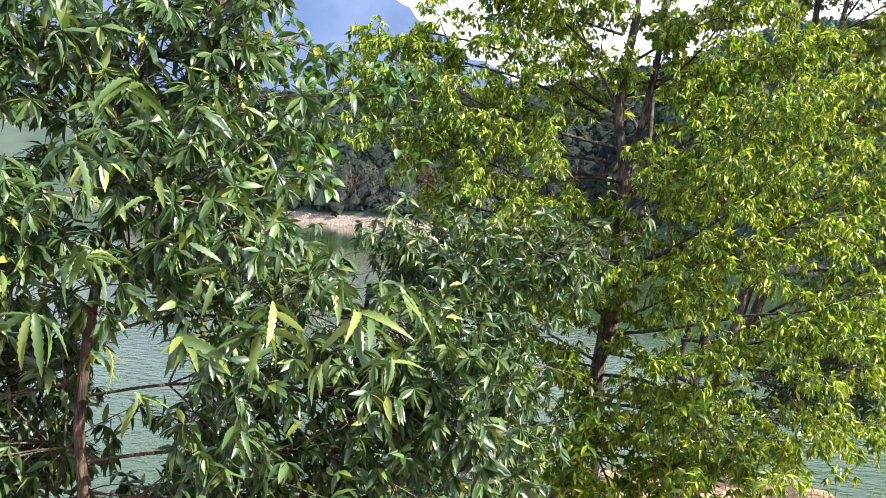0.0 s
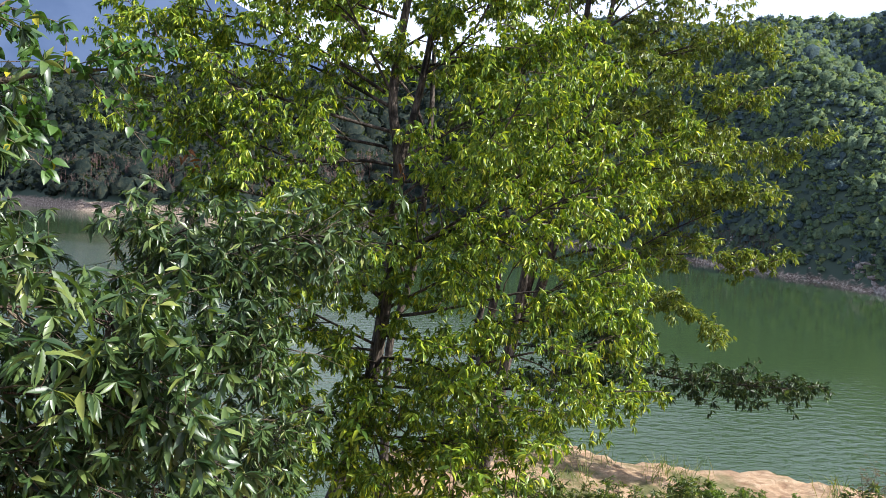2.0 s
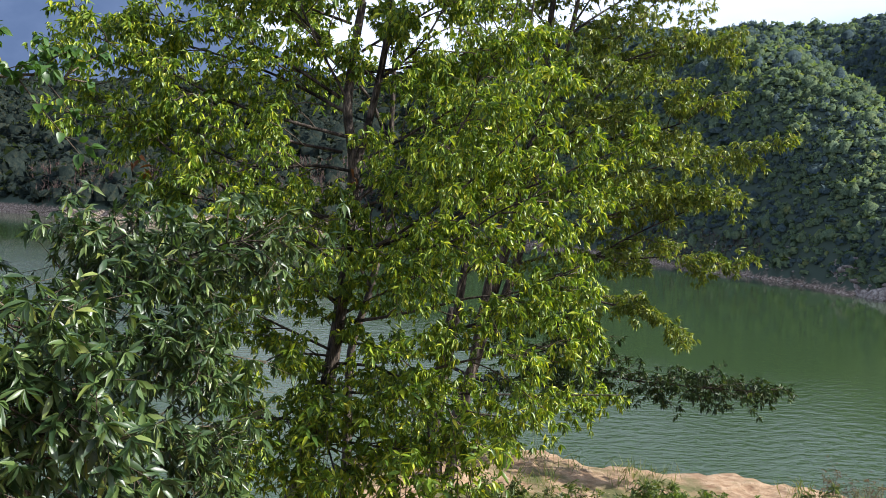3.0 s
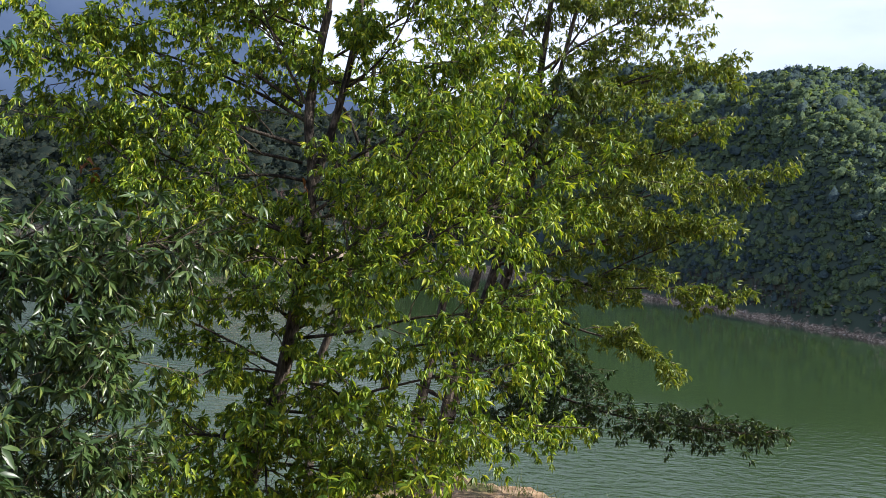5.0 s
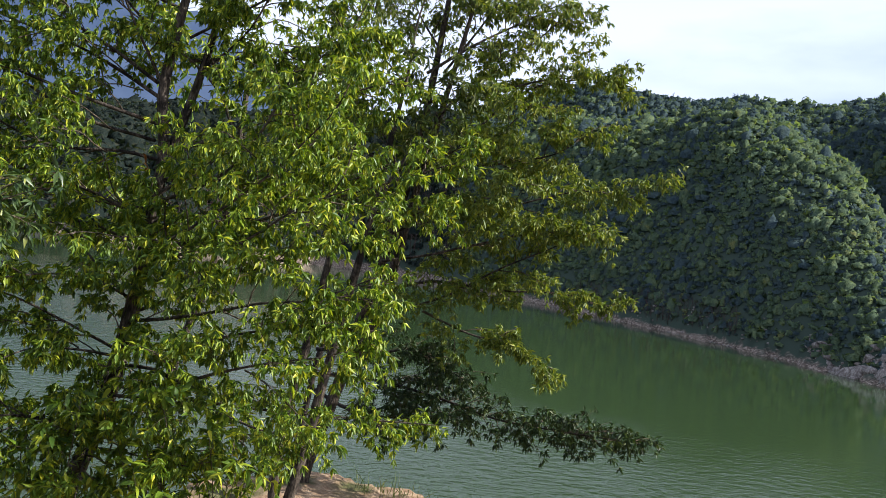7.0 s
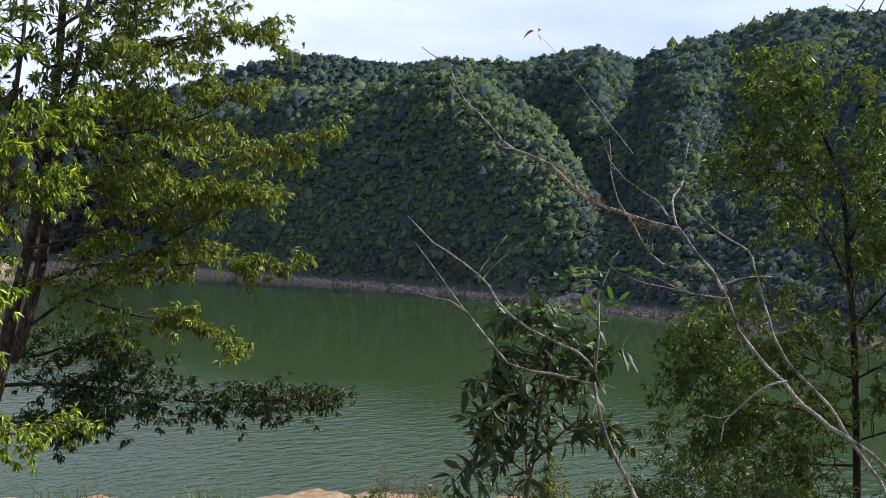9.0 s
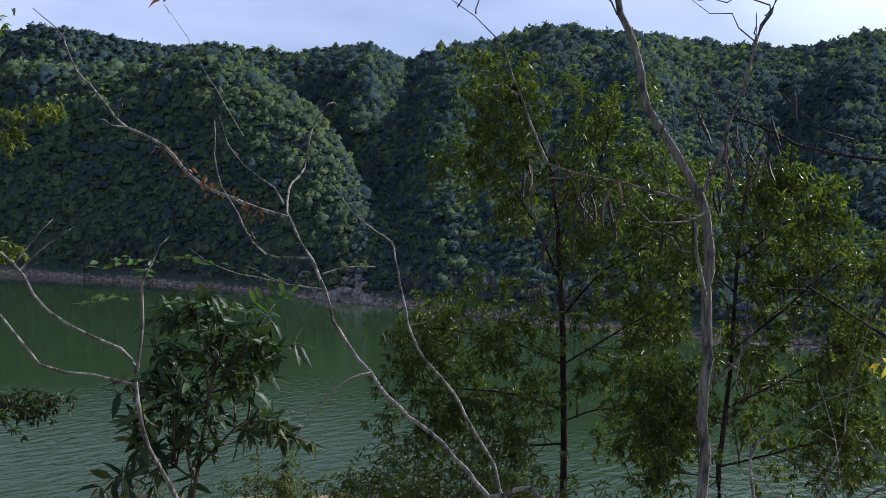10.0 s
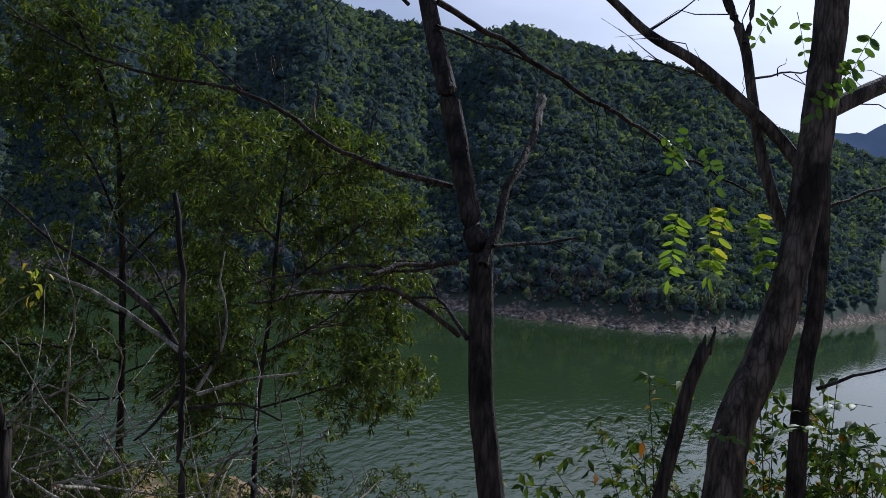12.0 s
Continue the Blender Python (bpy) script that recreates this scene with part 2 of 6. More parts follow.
M_LEAF_BACK = leaf_material("olive_leaf", [(0.0, (0.040, 0.068, 0.018)), (0.6, (0.080, 0.115, 0.026)), (1.0, (0.15, 0.165, 0.035))], 0.48, 0.36)
M_LEAF_NARROW = leaf_material("narrow_leaf", [(0.0, (0.040, 0.072, 0.020)), (0.6, (0.095, 0.140, 0.030)), (1.0, (0.20, 0.23, 0.042))], 0.46, 0.34)
# lit copy of the olive leaf: sunshine put into a brighter colour
M_LEAF_OLIVE_LIT = leaf_material("sunlit_olive_leaf", [(0.0, (0.062, 0.105, 0.020)), (0.6, (0.150, 0.198, 0.029)), (1.0, (0.30, 0.31, 0.045))], 0.46, 0.3)
M_LEAF_DARK = leaf_material("dark_leaf", [(0.0, (0.020, 0.040, 0.016)), (0.7, (0.042, 0.074, 0.024)), (1.0, (0.085, 0.11, 0.035))], 0.48, 0.2, 0.22)
M_LEAF_ROUND = leaf_material("fresh_round_leaf", [(0.0, (0.030, 0.075, 0.017)), (0.8, (0.064, 0.132, 0.027)), (0.95, (0.085, 0.15, 0.03)), (1.0, (0.50, 0.42, 0.03))], 0.40, 0.3, 0.45)
M_LEAF_FRESHWEED = leaf_material("fresh_weed_leaf", [(0.0, (0.060, 0.115, 0.018)), (0.7, (0.115, 0.185, 0.028)), (1.0, (0.20, 0.24, 0.05))], 0.55, 0.3, 0.25)
M_LEAF_RUST = leaf_material("rusty_leaf", [(0.0, (0.10, 0.050, 0.036)), (1.0, (0.22, 0.12, 0.08))], 0.7, 0.3, 0.2)
M_POD = leaf_material("dry_pod", [(0.0, (0.035, 0.022, 0.018)), (0.7, (0.09, 0.055, 0.04)), (1.0, (0.28, 0.20, 0.15))], 0.6, 0.2)
M_GRASS = leaf_material("grass_blade", [(0.0, (0.06, 0.10, 0.02)), (0.6, (0.12, 0.16, 0.04)), (1.0, (0.32, 0.25, 0.10))], 0.6, 0.35)


def woods_material(name, stops):
    """Far woods: stands of lighter and darker kinds some tens of metres across, each crown broken up by its boughs."""
    m = leaf_material(name, stops, 0.95, 0.4, 0.0)
    n, l = m.node_tree.nodes, m.node_tree.links
    b = n["Principled BSDF"]
    at = n.new("ShaderNodeTexCoord")
    stand = [x for x in n if x.bl_idname == "ShaderNodeTexNoise"][0]
    tint = [x for x in n if x.bl_idname == "ShaderNodeValToRGB" and x.inputs[0].links[0].from_node.bl_idname == "ShaderNodeNewGeometry"][0]
    rough, clump, kind = [n.new("ShaderNodeTexNoise") for _ in range(3)]
    for tex, scale, detail in ((stand, 0.045, 5.0), (rough, 1.6, 4.0), (clump, 2.0, 6.0), (kind, 0.32, 2.0)):
        tex.inputs["Scale"].default_value, tex.inputs["Detail"].default_value = scale, detail
        l.new(at.outputs["Object"], tex.inputs["Vector"])
    tone = ramp(n, [(0.36, (0.58, 0.62, 0.68)), (0.5, (1.0, 1.0, 1.0)), (0.64, (1.5, 1.45, 1.25))])
    l.new(clump.outputs[0], tone.inputs[0])
    both = n.new("ShaderNodeMixRGB")
    both.blend_type = "MULTIPLY"
    both.inputs[0].default_value = 1.0
    l.new(b.inputs["Base Color"].links[0].from_socket, both.inputs[1])
    l.new(tone.outputs[0], both.inputs[2])
    l.new(both.outputs[0], b.inputs["Base Color"])
    spread = n.new("ShaderNodeMapRange")
    spread.inputs["From Min"].default_value, spread.inputs["From Max"].default_value = 0.28, 0.72
    l.new(kind.outputs[0], spread.inputs[0])
    l.new(spread.outputs[0], tint.inputs[0])
    lump = n.new("ShaderNodeBump")
    lump.inputs["Strength"].default_value, lump.inputs["Distance"].default_value = 0.7, 0.4
    l.new(rough.outputs[0], lump.inputs["Height"])
    l.new(lump.outputs[0], b.inputs["Normal"])
    return m


# haze over the far slopes put into the colours: leaves lightened, pines turned blue
M_WOODS_HAZY = woods_material("hazy_woodland_leaf", [(0.0, (0.100, 0.146, 0.106)), (0.5, (0.130, 0.180, 0.114)), (0.85, (0.172, 0.215, 0.114)), (1.0, (0.235, 0.245, 0.105))])
M_PINES_HAZY = woods_material("hazy_pine_needles", [(0.0, (0.066, 0.098, 0.120)), (0.5, (0.080, 0.116, 0.134)), (1.0, (0.100, 0.140, 0.138))])
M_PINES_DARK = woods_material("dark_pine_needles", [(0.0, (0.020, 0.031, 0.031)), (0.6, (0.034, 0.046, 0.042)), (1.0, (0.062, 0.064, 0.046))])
M_BARE = bark_material("bare_wood", (0.075, 0.048, 0.040), (0.19, 0.125, 0.105), 3.0)
M_ROCK = bark_material("pale_rock", (0.14, 0.115, 0.10), (0.40, 0.36, 0.31), 1.5, (0.20, 0.15, 0.12), 0.3)


# ---- building blocks ----
def mesh_of(name, verts, faces, mat, smooth=True):
    """verts and faces as arrays; faces all quads or all triangles, or a list of mixed ones."""
    me = bpy.data.meshes.new(name)
    verts = np.asarray(verts, np.float32)
    if isinstance(faces, np.ndarray):
        me.vertices.add(len(verts))
        me.vertices.foreach_set("co", verts.ravel())
        me.loops.add(faces.size)
        me.loops.foreach_set("vertex_index", faces.astype(np.int32).ravel())
        me.polygons.add(len(faces))
        me.polygons.foreach_set("loop_start", np.arange(0, faces.size, faces.shape[1], dtype=np.int32))
        me.update(calc_edges=True)
    else:
        me.from_pydata(verts.tolist(), [], faces)
    me.materials.append(mat)
    if smooth:
        me.polygons.foreach_set("use_smooth", [True] * len(me.polygons))
    me.update()
    return me


def part(name, me, parent, label=""):
    ob = new(name, me)
    ob.parent = parent
    return tagged(ob, label)


def empty(name, at, label, category, group=""):
    ob = new(name)
    ob.location = at
    return tagged(ob, label, category, group)


def unit(v):
    v = np.asarray(v, float)
    return v / (np.linalg.norm(v, axis=-1, keepdims=True) + 1e-9)


def smooth_line(pts, step):
    """A rounded line through the given points."""
    p = np.asarray(pts, float)
    p = np.vstack([2 * p[0] - p[1], p, 2 * p[-1] - p[-2]])
    out = []
    for i in range(1, len(p) - 2):
        n = max(2, int(np.linalg.norm(p[i + 1] - p[i]) / step))
        t = np.linspace(0, 1, n, endpoint=False)[:, None]
        a, b, c, d = p[i - 1], p[i], p[i + 1], p[i + 2]
        out.append(0.5 * (2 * b + (c - a) * t + (2 * a - 5 * b + 4 * c - d) * t * t + (3 * b - a - 3 * c + d) * t ** 3))
    return np.vstack(out + [p[-2:-1]])


class Wood:
    """Tubes gathered into one mesh."""

    def __init__(self, seed):
        self.v, self.f, self.n, self.rng = [], [], 0, np.random.default_rng(seed)

    def tube(self, line, r0, r1, sides=7, lumps=0.08, power=1.0):
        line = np.asarray(line)
        k = len(line)
        t = unit(np.gradient(line, axis=0))
        ref = np.where(np.abs(t[:, 2:3]) < 0.9, np.array([[0, 0, 1.0]]), np.array([[1.0, 0, 0]]))
        u = unit(np.cross(t, ref))
        w = np.cross(t, u)
        ang = np.linspace(0, 2 * np.pi, sides, endpoint=False)
        s = np.linspace(0, 1, k) ** power
        rough = self.rng.normal(size=(k + 6, sides))
        rough = sum(rough[i:i + k] for i in range(7)) / 2.6
        r = (r0 + (r1 - r0) * s)[:, None] * (1 + lumps * rough)
        ring = line[:, None] + r[..., None] * (np.cos(ang)[None, :, None] * u[:, None] + np.sin(ang)[None, :, None] * w[:, None])
        i = np.arange(k - 1)[:, None] * sides + self.n
        j = np.arange(sides)[None]
        jn = (j + 1) % sides
        self.f += np.stack([i + j, i + jn, i + sides + jn, i + sides + j], -1).reshape(-1, 4).tolist()
        self.f.append(list(range(self.n + (k - 1) * sides, self.n + k * sides)))
        self.v.append(ring.reshape(-1, 3))
        self.n += k * sides

    def mesh(self, name, mat):
        return mesh_of(name, np.vstack(self.v), self.f, mat)


# outline of a leaf: stations along it, half width there
LANCE = ((0.0, 0.05), (0.25, 0.85), (0.55, 1.0), (0.82, 0.55), (1.0, 0.02))
ROUND = ((0.0, 0.10), (0.18, 0.85), (0.42, 1.0), (0.72, 0.66), (1.0, 0.03))
MID = ((0.0, 0.06), (0.35, 0.98), (0.72, 0.72), (1.0, 0.02))
OVAL = ((0.0, 0.15), (0.25, 0.9), (0.55, 1.0), (0.85, 0.7), (1.0, 0.06))
SIMPLE = ((0.0, 0.08), (0.45, 1.0), (1.0, 0.03))


def leaf_verts(base, way, face, length, width, shape=LANCE, fold=0.35, droop=0.35):
    """Vertices (n, stations * 3, 3) of leaves that start at base, run along way and face face."""
    n = len(base)
    way = unit(way)
    side = unit(np.cross(way, face))
    up = np.cross(side, way)
    out = np.empty((n, len(shape) * 3, 3))
    for i, (s, h) in enumerate(shape):
        mid = base + way * (length * s)[:, None] - up * (length * droop * s * s)[:, None]
        off = side * (width * 0.5 * h)[:, None]
        lift = up * (width * 0.5 * h * fold)[:, None]
        out[:, 3 * i], out[:, 3 * i + 1], out[:, 3 * i + 2] = mid - off + lift, mid, mid + off + lift
    return out


def leaf_faces(n, stations):
    one = []
    for i in range(stations - 1):
        k = 3 * i
        one += [(k, k + 1, k + 4, k + 3), (k + 1, k + 2, k + 5, k + 4)]
    one = np.array(one)
    return (one[None] + (np.arange(n) * stations * 3)[:, None, None]).reshape(-1, 4)


# a saw-edged leaf: every tooth a step out and back
SAW = tuple((k / 16, max(0.03, math.sin(math.pi * (k / 16) ** 0.8) ** 0.7 * (1.0 if k % 2 else 0.72))) for k in range(17))
SMALL = "small"  # a small leaf: two faces, folded along the middle


def leaves_mesh(name, base, way, face, length, width, mat, shape=LANCE, fold=0.35, droop=0.35):
    if shape == SMALL:
        way = unit(way)
        side = unit(np.cross(way, face))
        up = np.cross(side, way)
        L, W = length[:, None], width[:, None] * 0.5
        m = base + way * L * 0.42
        v = np.stack([base, m - side * W + up * W * fold, base + way * L - up * L * droop * 0.6, m + side * W + up * W * fold], 1)
        f = (np.array([(0, 1, 2), (0, 2, 3)])[None] + (np.arange(len(base)) * 4)[:, None, None]).reshape(-1, 3)
        return mesh_of(name, v.reshape(-1, 3), f, mat)
    v = leaf_verts(base, way, face, length, width, shape, fold, droop)
    return mesh_of(name, v.reshape(-1, 3), leaf_faces(len(base), len(shape)), mat)


class Foliage:
    """Leaves gathered tree by tree."""

    def __init__(self, seed):
        self.b, self.w, self.u, self.s, self.rng = [], [], [], [], np.random.default_rng(seed)

    def along(self, line, count, hang=0.35, tip=5, size=1.0):
        """Leaves along a twig, and a tuft of them at its end."""
        g = self.rng
        line = np.asarray(line)
        d = unit(np.gradient(line, axis=0))
        k = g.uniform(0.15, 1, count) * (len(line) - 1)
        i = np.minimum(k.astype(int), len(line) - 2)
        f = (k - i)[:, None]
        p = line[i] * (1 - f) + line[i + 1] * f
        p = np.vstack([p, np.repeat(line[-1:], tip, 0)])
        dd = np.vstack([d[i], np.repeat(d[-1:], tip, 0)])
        m = len(p)
        rnd = unit(g.normal(size=(m, 3)))
        out = unit(rnd - dd * (rnd * dd).sum(1, keepdims=True))
        last = (np.arange(m) >= count)[:, None]
        fall = g.uniform(0, 2 * hang, (m, 1)) + np.where(last, 0.9 * hang, 0)
        way = unit(dd * np.where(last, g.uniform(0.1, 0.6, (m, 1)), g.uniform(0.25, 0.9, (m, 1))) + out * 0.95 + np.array([0, 0, -1.0]) * fall)
        up = unit(np.array([0, 0, 1.0]) + 0.55 * g.normal(size=(m, 3)))
        self.b.append(p), self.w.append(way), self.u.append(up)
        self.s.append(size * g.uniform(0.6, 1.15, m))

    def count(self):
        return sum(len(x) for x in self.b)

    def mesh(self, name, mat, length, width, shape=LANCE, fold=0.35, droop=0.35):
        s = np.concatenate(self.s)
        ww = width * s * self.rng.uniform(0.8, 1.2, len(s))
        return leaves_mesh(name, np.vstack(self.b), np.vstack(self.w), np.vstack(self.u), length * s, ww, mat, shape, fold, droop)


def twigs(wood, leaf, line, count, reach, leaves, start=0.2, hang=0.35, rise=0.15, forks=3, tip=5, thick=0.006, size=1.0, flat=1.0):
    """Side twigs off a limb, each forked, each with its leaves."""
    g = wood.rng
    line = np.asarray(line)
    d = unit(np.gradient(line, axis=0))
    for s in np.sort(g.uniform(start, 1.0, count)):
        i = min(int(s * (len(line) - 1)), len(line) - 2)
        o = unit(g.normal(size=3))
        o = unit(o - d[i] * (o @ d[i])) * np.array([1, 1, flat])
        way = unit(d[i] * g.uniform(0.3, 0.9) + o + np.array([0, 0, rise]))
        ln = reach * g.uniform(0.55, 1.2) * (1.15 - 0.45 * s)
        q = np.linspace(0, 1, 6)[:, None]
        bend = g.normal(size=3) * 0.12 - np.array([0, 0, 0.16 * hang / 0.35])
        tw = line[i] + way * ln * q + bend * ln * q * q
        wood.tube(tw[::(1 if thick > 0.004 else 2)], thick, thick * 0.35, 4 if thick > 0.004 else 3, 0.05)
        leaf.along(tw, leaves, hang, tip, size)
        for _ in range(forks):
            k = g.integers(1, 5)
            w2 = unit(way + 0.9 * g.normal(size=3) * np.array([1, 1, flat]))
            l2 = ln * g.uniform(0.3, 0.6)
            t2 = tw[k] + w2 * l2 * q[::2] + bend * l2 * q[::2] ** 2
            if thick > 0.003:
                wood.tube(t2, thick * 0.6, thick * 0.25, 3, 0.05)
            leaf.along(t2, max(2, leaves // 2), hang, tip, size)
    leaf.along(line[-6:], leaves, hang, tip + 2, size)


def boughs(wood, leaf, line, count, reach, leaves, each=8, start=0.2, hang=0.35, rise=0.15, forks=2, tip=6, thick=0.005, flat=0.5, size=1.0):
    """Side boughs off a limb, each one ending in a flat pad of leafy twigs."""
    g = wood.rng
    line = np.asarray(line)
    d = unit(np.gradient(line, axis=0))
    q = np.linspace(0, 1, 7)[:, None]
    for k in range(count):
        s = start + (1 - start) * (k + g.uniform(0.1, 0.9)) / count
        i = min(int(s * (len(line) - 1)), len(line) - 2)
        o = unit(g.normal(size=3))
        o = unit(o - d[i] * (o @ d[i])) * np.array([1, 1, flat])
        way = unit(d[i] * g.uniform(0.3, 0.9) + o + np.array([0, 0, rise]))
        ln = reach * g.uniform(0.45, 1.1) * (1.15 - 0.45 * s)
        sway = g.normal(size=3) * 0.14 - np.array([0, 0, 0.22 * hang])
        bough = line[i] + way * ln * q + sway * ln * q * q + 0.03 * ln * np.sin(q * 7 + g.uniform(0, 6, 3))
        wood.tube(bough, thick * 1.8, thick * 0.7, 4, 0.08)
        twigs(wood, leaf, bough, each, 0.40 * reach, leaves, 0.35, hang, rise, forks, tip, thick * 0.6, size, flat)
    twigs(wood, leaf, line[-len(line) // 3:], each, 0.36 * reach, leaves, 0.1, hang, rise, forks, tip, thick * 0.6, size, flat)


EDGE_AZ = [-180, -60, -30, -14, -8, 0, 10, 24, 40, 55, 68, 74, 80, 100, 140, 180]
EDGE_R = [9, 8.5, 7.8, 7.8, 12.5, 13.6, 13.2, 13.0, 12.6, 12.4, 11.6, 10.5, 7.5, 7.5, 20, 9]


def ground_height(x, y):
    az = np.degrees(np.arctan2(x - 4.0, y))
    r = np.hypot(x - 4.0, y)
    edge = np.interp(az, EDGE_AZ, EDGE_R) + 0.15 * np.sin(az * 0.35) + 0.10 * np.sin(az * 0.9 + 1)
    # how far from the footpath along which one walks
    t = np.clip((x * 5 - (y + 0.2) * 0.9) / (25 + 0.81), 0, 1)
    off = np.hypot(x - 5 * t, y + 0.2 + 0.9 * t)
    z = -0.1 - 0.35 * t - 2.52 * np.clip((off - 1.0) / 9.5, 0, 1) ** 0.8
    over = np.clip(r - edge, 0, None)
    z = z - 0.1 * np.clip(over, 0, 0.5) - 1.1 * np.clip(over - 0.5, 0, 22)
    back = np.clip(-y - 2.5 - 0.2 * x, 0, 40)
    rear = np.clip((np.abs(az + 5) - 115) / 25, 0, 1)
    return np.maximum(z * (1 - rear) + (-0.4 + 0.3 * back) * rear, WATER - 4)


def rooted(pts):
    """Carries a trunk on down into the ground."""
    x, y, z = pts[0]
    dx, dy, dz = np.subtract(pts[0], pts[1]) / (abs(pts[0][2] - pts[1][2]) + 0.1)
    g = float(ground_height(np.array(x), np.array(y)))
    if z < g:
        return pts
    x, y = x + 0.25 * dx * (z - g), y + 0.25 * dy * (z - g)
    return [(x, y, float(ground_height(np.array(x), np.array(y))) - 0.15)] + pts


def tree(name, label, category, seed, trunks, limbs, bark, leaf_mat, length, width, shape=MID, twig=None, limb_radius=0.028, step=0.12, group="", pads=0.0):
    """trunks: (points, radius below, radius above); limbs: (points, twigs, their reach, leaves a twig)."""
    trunks = [(rooted(trunks[0][0]), *trunks[0][1:])] + trunks[1:]
    base = trunks[0][0][0]
    ob = empty(name, base, label, category, group)
    inv = Matrix.Translation(-Vector(base))
    opts = dict(hang=0.35)
    opts.update(twig or {})
    leaf, spray = Foliage(seed), Wood(seed + 1)
    for k, (pts, r0, r1) in enumerate(trunks):
        w = Wood(seed + 10 + k)
        w.tube(smooth_line(pts, step), r0, r1, 10, 0.06)
        me = w.mesh("trunk", bark)
        me.transform(inv)
        part("trunk", me, ob)
    for k, (pts, count, reach, leaves) in enumerate(limbs):
        w = Wood(seed + 50 + k)
        ln = smooth_line(pts, step)
        size = np.linalg.norm(ln[-1] - ln[0])
        w.tube(ln, limb_radius * min(1.3, 0.45 + 0.35 * size), 0.006, 7, 0.08)
        me = w.mesh("limb", bark)
        me.transform(inv)
        part("limb", me, ob)
        if pads:
            boughs(spray, leaf, ln, max(3, round(count * pads)), reach, leaves, **opts)
        else:
            twigs(spray, leaf, ln, count, reach, leaves, **opts)
    me = spray.mesh("brushwood", M_TWIG)
    me.transform(inv)
    tagged(part("brushwood", me, ob), kind="stuff")
    me = leaf.mesh("crown", leaf_mat, length, width, shape)
    me.transform(inv)
    tagged(part("crown", me, ob), kind="stuff")
    return ob


def blend(x, xs, ys):
    return np.interp(x, xs, ys)


# ---- water ----
w = 3000.0
me = mesh_of("water", [(-w, -w, 0), (w, -w, 0), (w, w, 0), (-w, w, 0)], [(0, 1, 2, 3)], M_WATER, False)
water = tagged(new("water", me), "rippled green reservoir water below wooded hills", "water", kind="structure")
water.location = (0, 0, WATER)

# ---- near ground: a path on the slope, a sandy terrace below it, then the drop to the water ----
def near_ground():
    n = 240
    t = np.linspace(-1, 1, n)
    s = np.sign(t) * (np.abs(t) * 12 + np.abs(t) ** 3 * 33)
    X, Y = np.meshgrid(s + 4, s + 3)
    Z = ground_height(X, Y)
    for i in range(n):
        for j in range(n):
            p = Vector((X[i, j], Y[i, j], 0))
            # thin beds of sandstone crumbling away in steps
            bed = Z[i, j] + 0.10 * noise.noise(p * 0.6) + 0.05 * noise.noise(p * 2.1)
            Z[i, j] += 0.7 * (round(bed / 0.09) * 0.09 - bed)
            Z[i, j] += 0.02 * noise.noise(p * 0.9) + 0.02 * noise.noise(p * 2.7) + 0.02 * noise.noise(p * 7)
    k = np.arange(n * n).reshape(n, n)
    f = np.stack([k[:-1, :-1], k[:-1, 1:], k[1:, 1:], k[1:, :-1]], -1).reshape(-1, 4)
    me = mesh_of("ground", np.stack([X, Y, Z], -1).reshape(-1, 3), f, M_GROUND)
    tagged(new("ground", me), "sandy eroded bank with patches of weeds above the water", "ground", kind="structure")


near_ground()

# ---- far hills: by direction from the bank, where the shore lies and how high the ridge stands ----
SHORE_AZ = [-75, -50, -30, -14, -6, 0, 7, 14, 20, 24, 30, 36, 42, 48, 54, 60, 69, 78, 87, 90, 97, 105, 120]
SHORE_R = [992, 896, 768, 496, 456, 464, 480, 432, 366, 331, 292, 256, 223, 198, 179, 168, 159, 151, 147, 151, 176, 256, 480]
RIDGE_AZ = [-75, -50, -30, -14, 0, 14, 20, 27, 36, 45, 54, 66, 87, 90, 97, 105, 120]
RIDGE_R = [1760, 1600, 1440, 1024, 832, 730, 700, 680, 670, 650, 560, 528, 528, 576, 672, 768, 1120]
CREST_AZ = [-75, -50, -30, -14, -6, 0, 7, 14, 18, 20, 22, 24, 26, 27.7, 29.5, 31.5, 33.5, 35.5, 37.5, 39, 41, 42.3, 43.8, 45.2, 46.3, 47.5, 49.5, 52, 53.9, 56, 58.4, 61, 63.6, 66.3, 69, 71, 73.2, 75, 76.5, 79, 81, 83, 86.7, 89.3, 91.6, 93, 95, 97, 100, 105, 120]
CREST_EL = [3, 4, 5.3, 6.6, 7.5, 7.8, 8.6, 10.6, 12.1, 12.7, 13.05, 12.8, 12.65, 12.35, 12.6, 12.85, 12.75, 12.5, 12.65, 13.0, 13.3, 13.3, 12.8, 12.3, 12.85, 13.2, 13.55, 14.0, 14.6, 14.6, 14.15, 13.9, 13.6, 13.2, 12.8, 12.5, 12.5, 12.8, 12.8, 12.4, 12.0, 11.4, 10.5, 9.6, 8.0, 6.7, 6.3, 5.9, 4.7, 4, 3]
# a rounded spur stands before the ridge, down to the gully
SPUR_AZ = [-75, 10, 14, 20.8, 25, 27.8, 30.3, 32.5, 34.3, 37, 38.9, 40.3, 42.0, 45, 120]
SPUR_EL = [-5, 3, 8.0, 10.6, 10.5, 10.8, 11.8, 11.95, 11.4, 9.7, 8.3, 6.2, 2.8, -3, -5]
SPUR_DEPTH = [60, 60, 130, 160, 165, 165, 165, 160, 155, 140, 125, 105, 80, 60, 60]


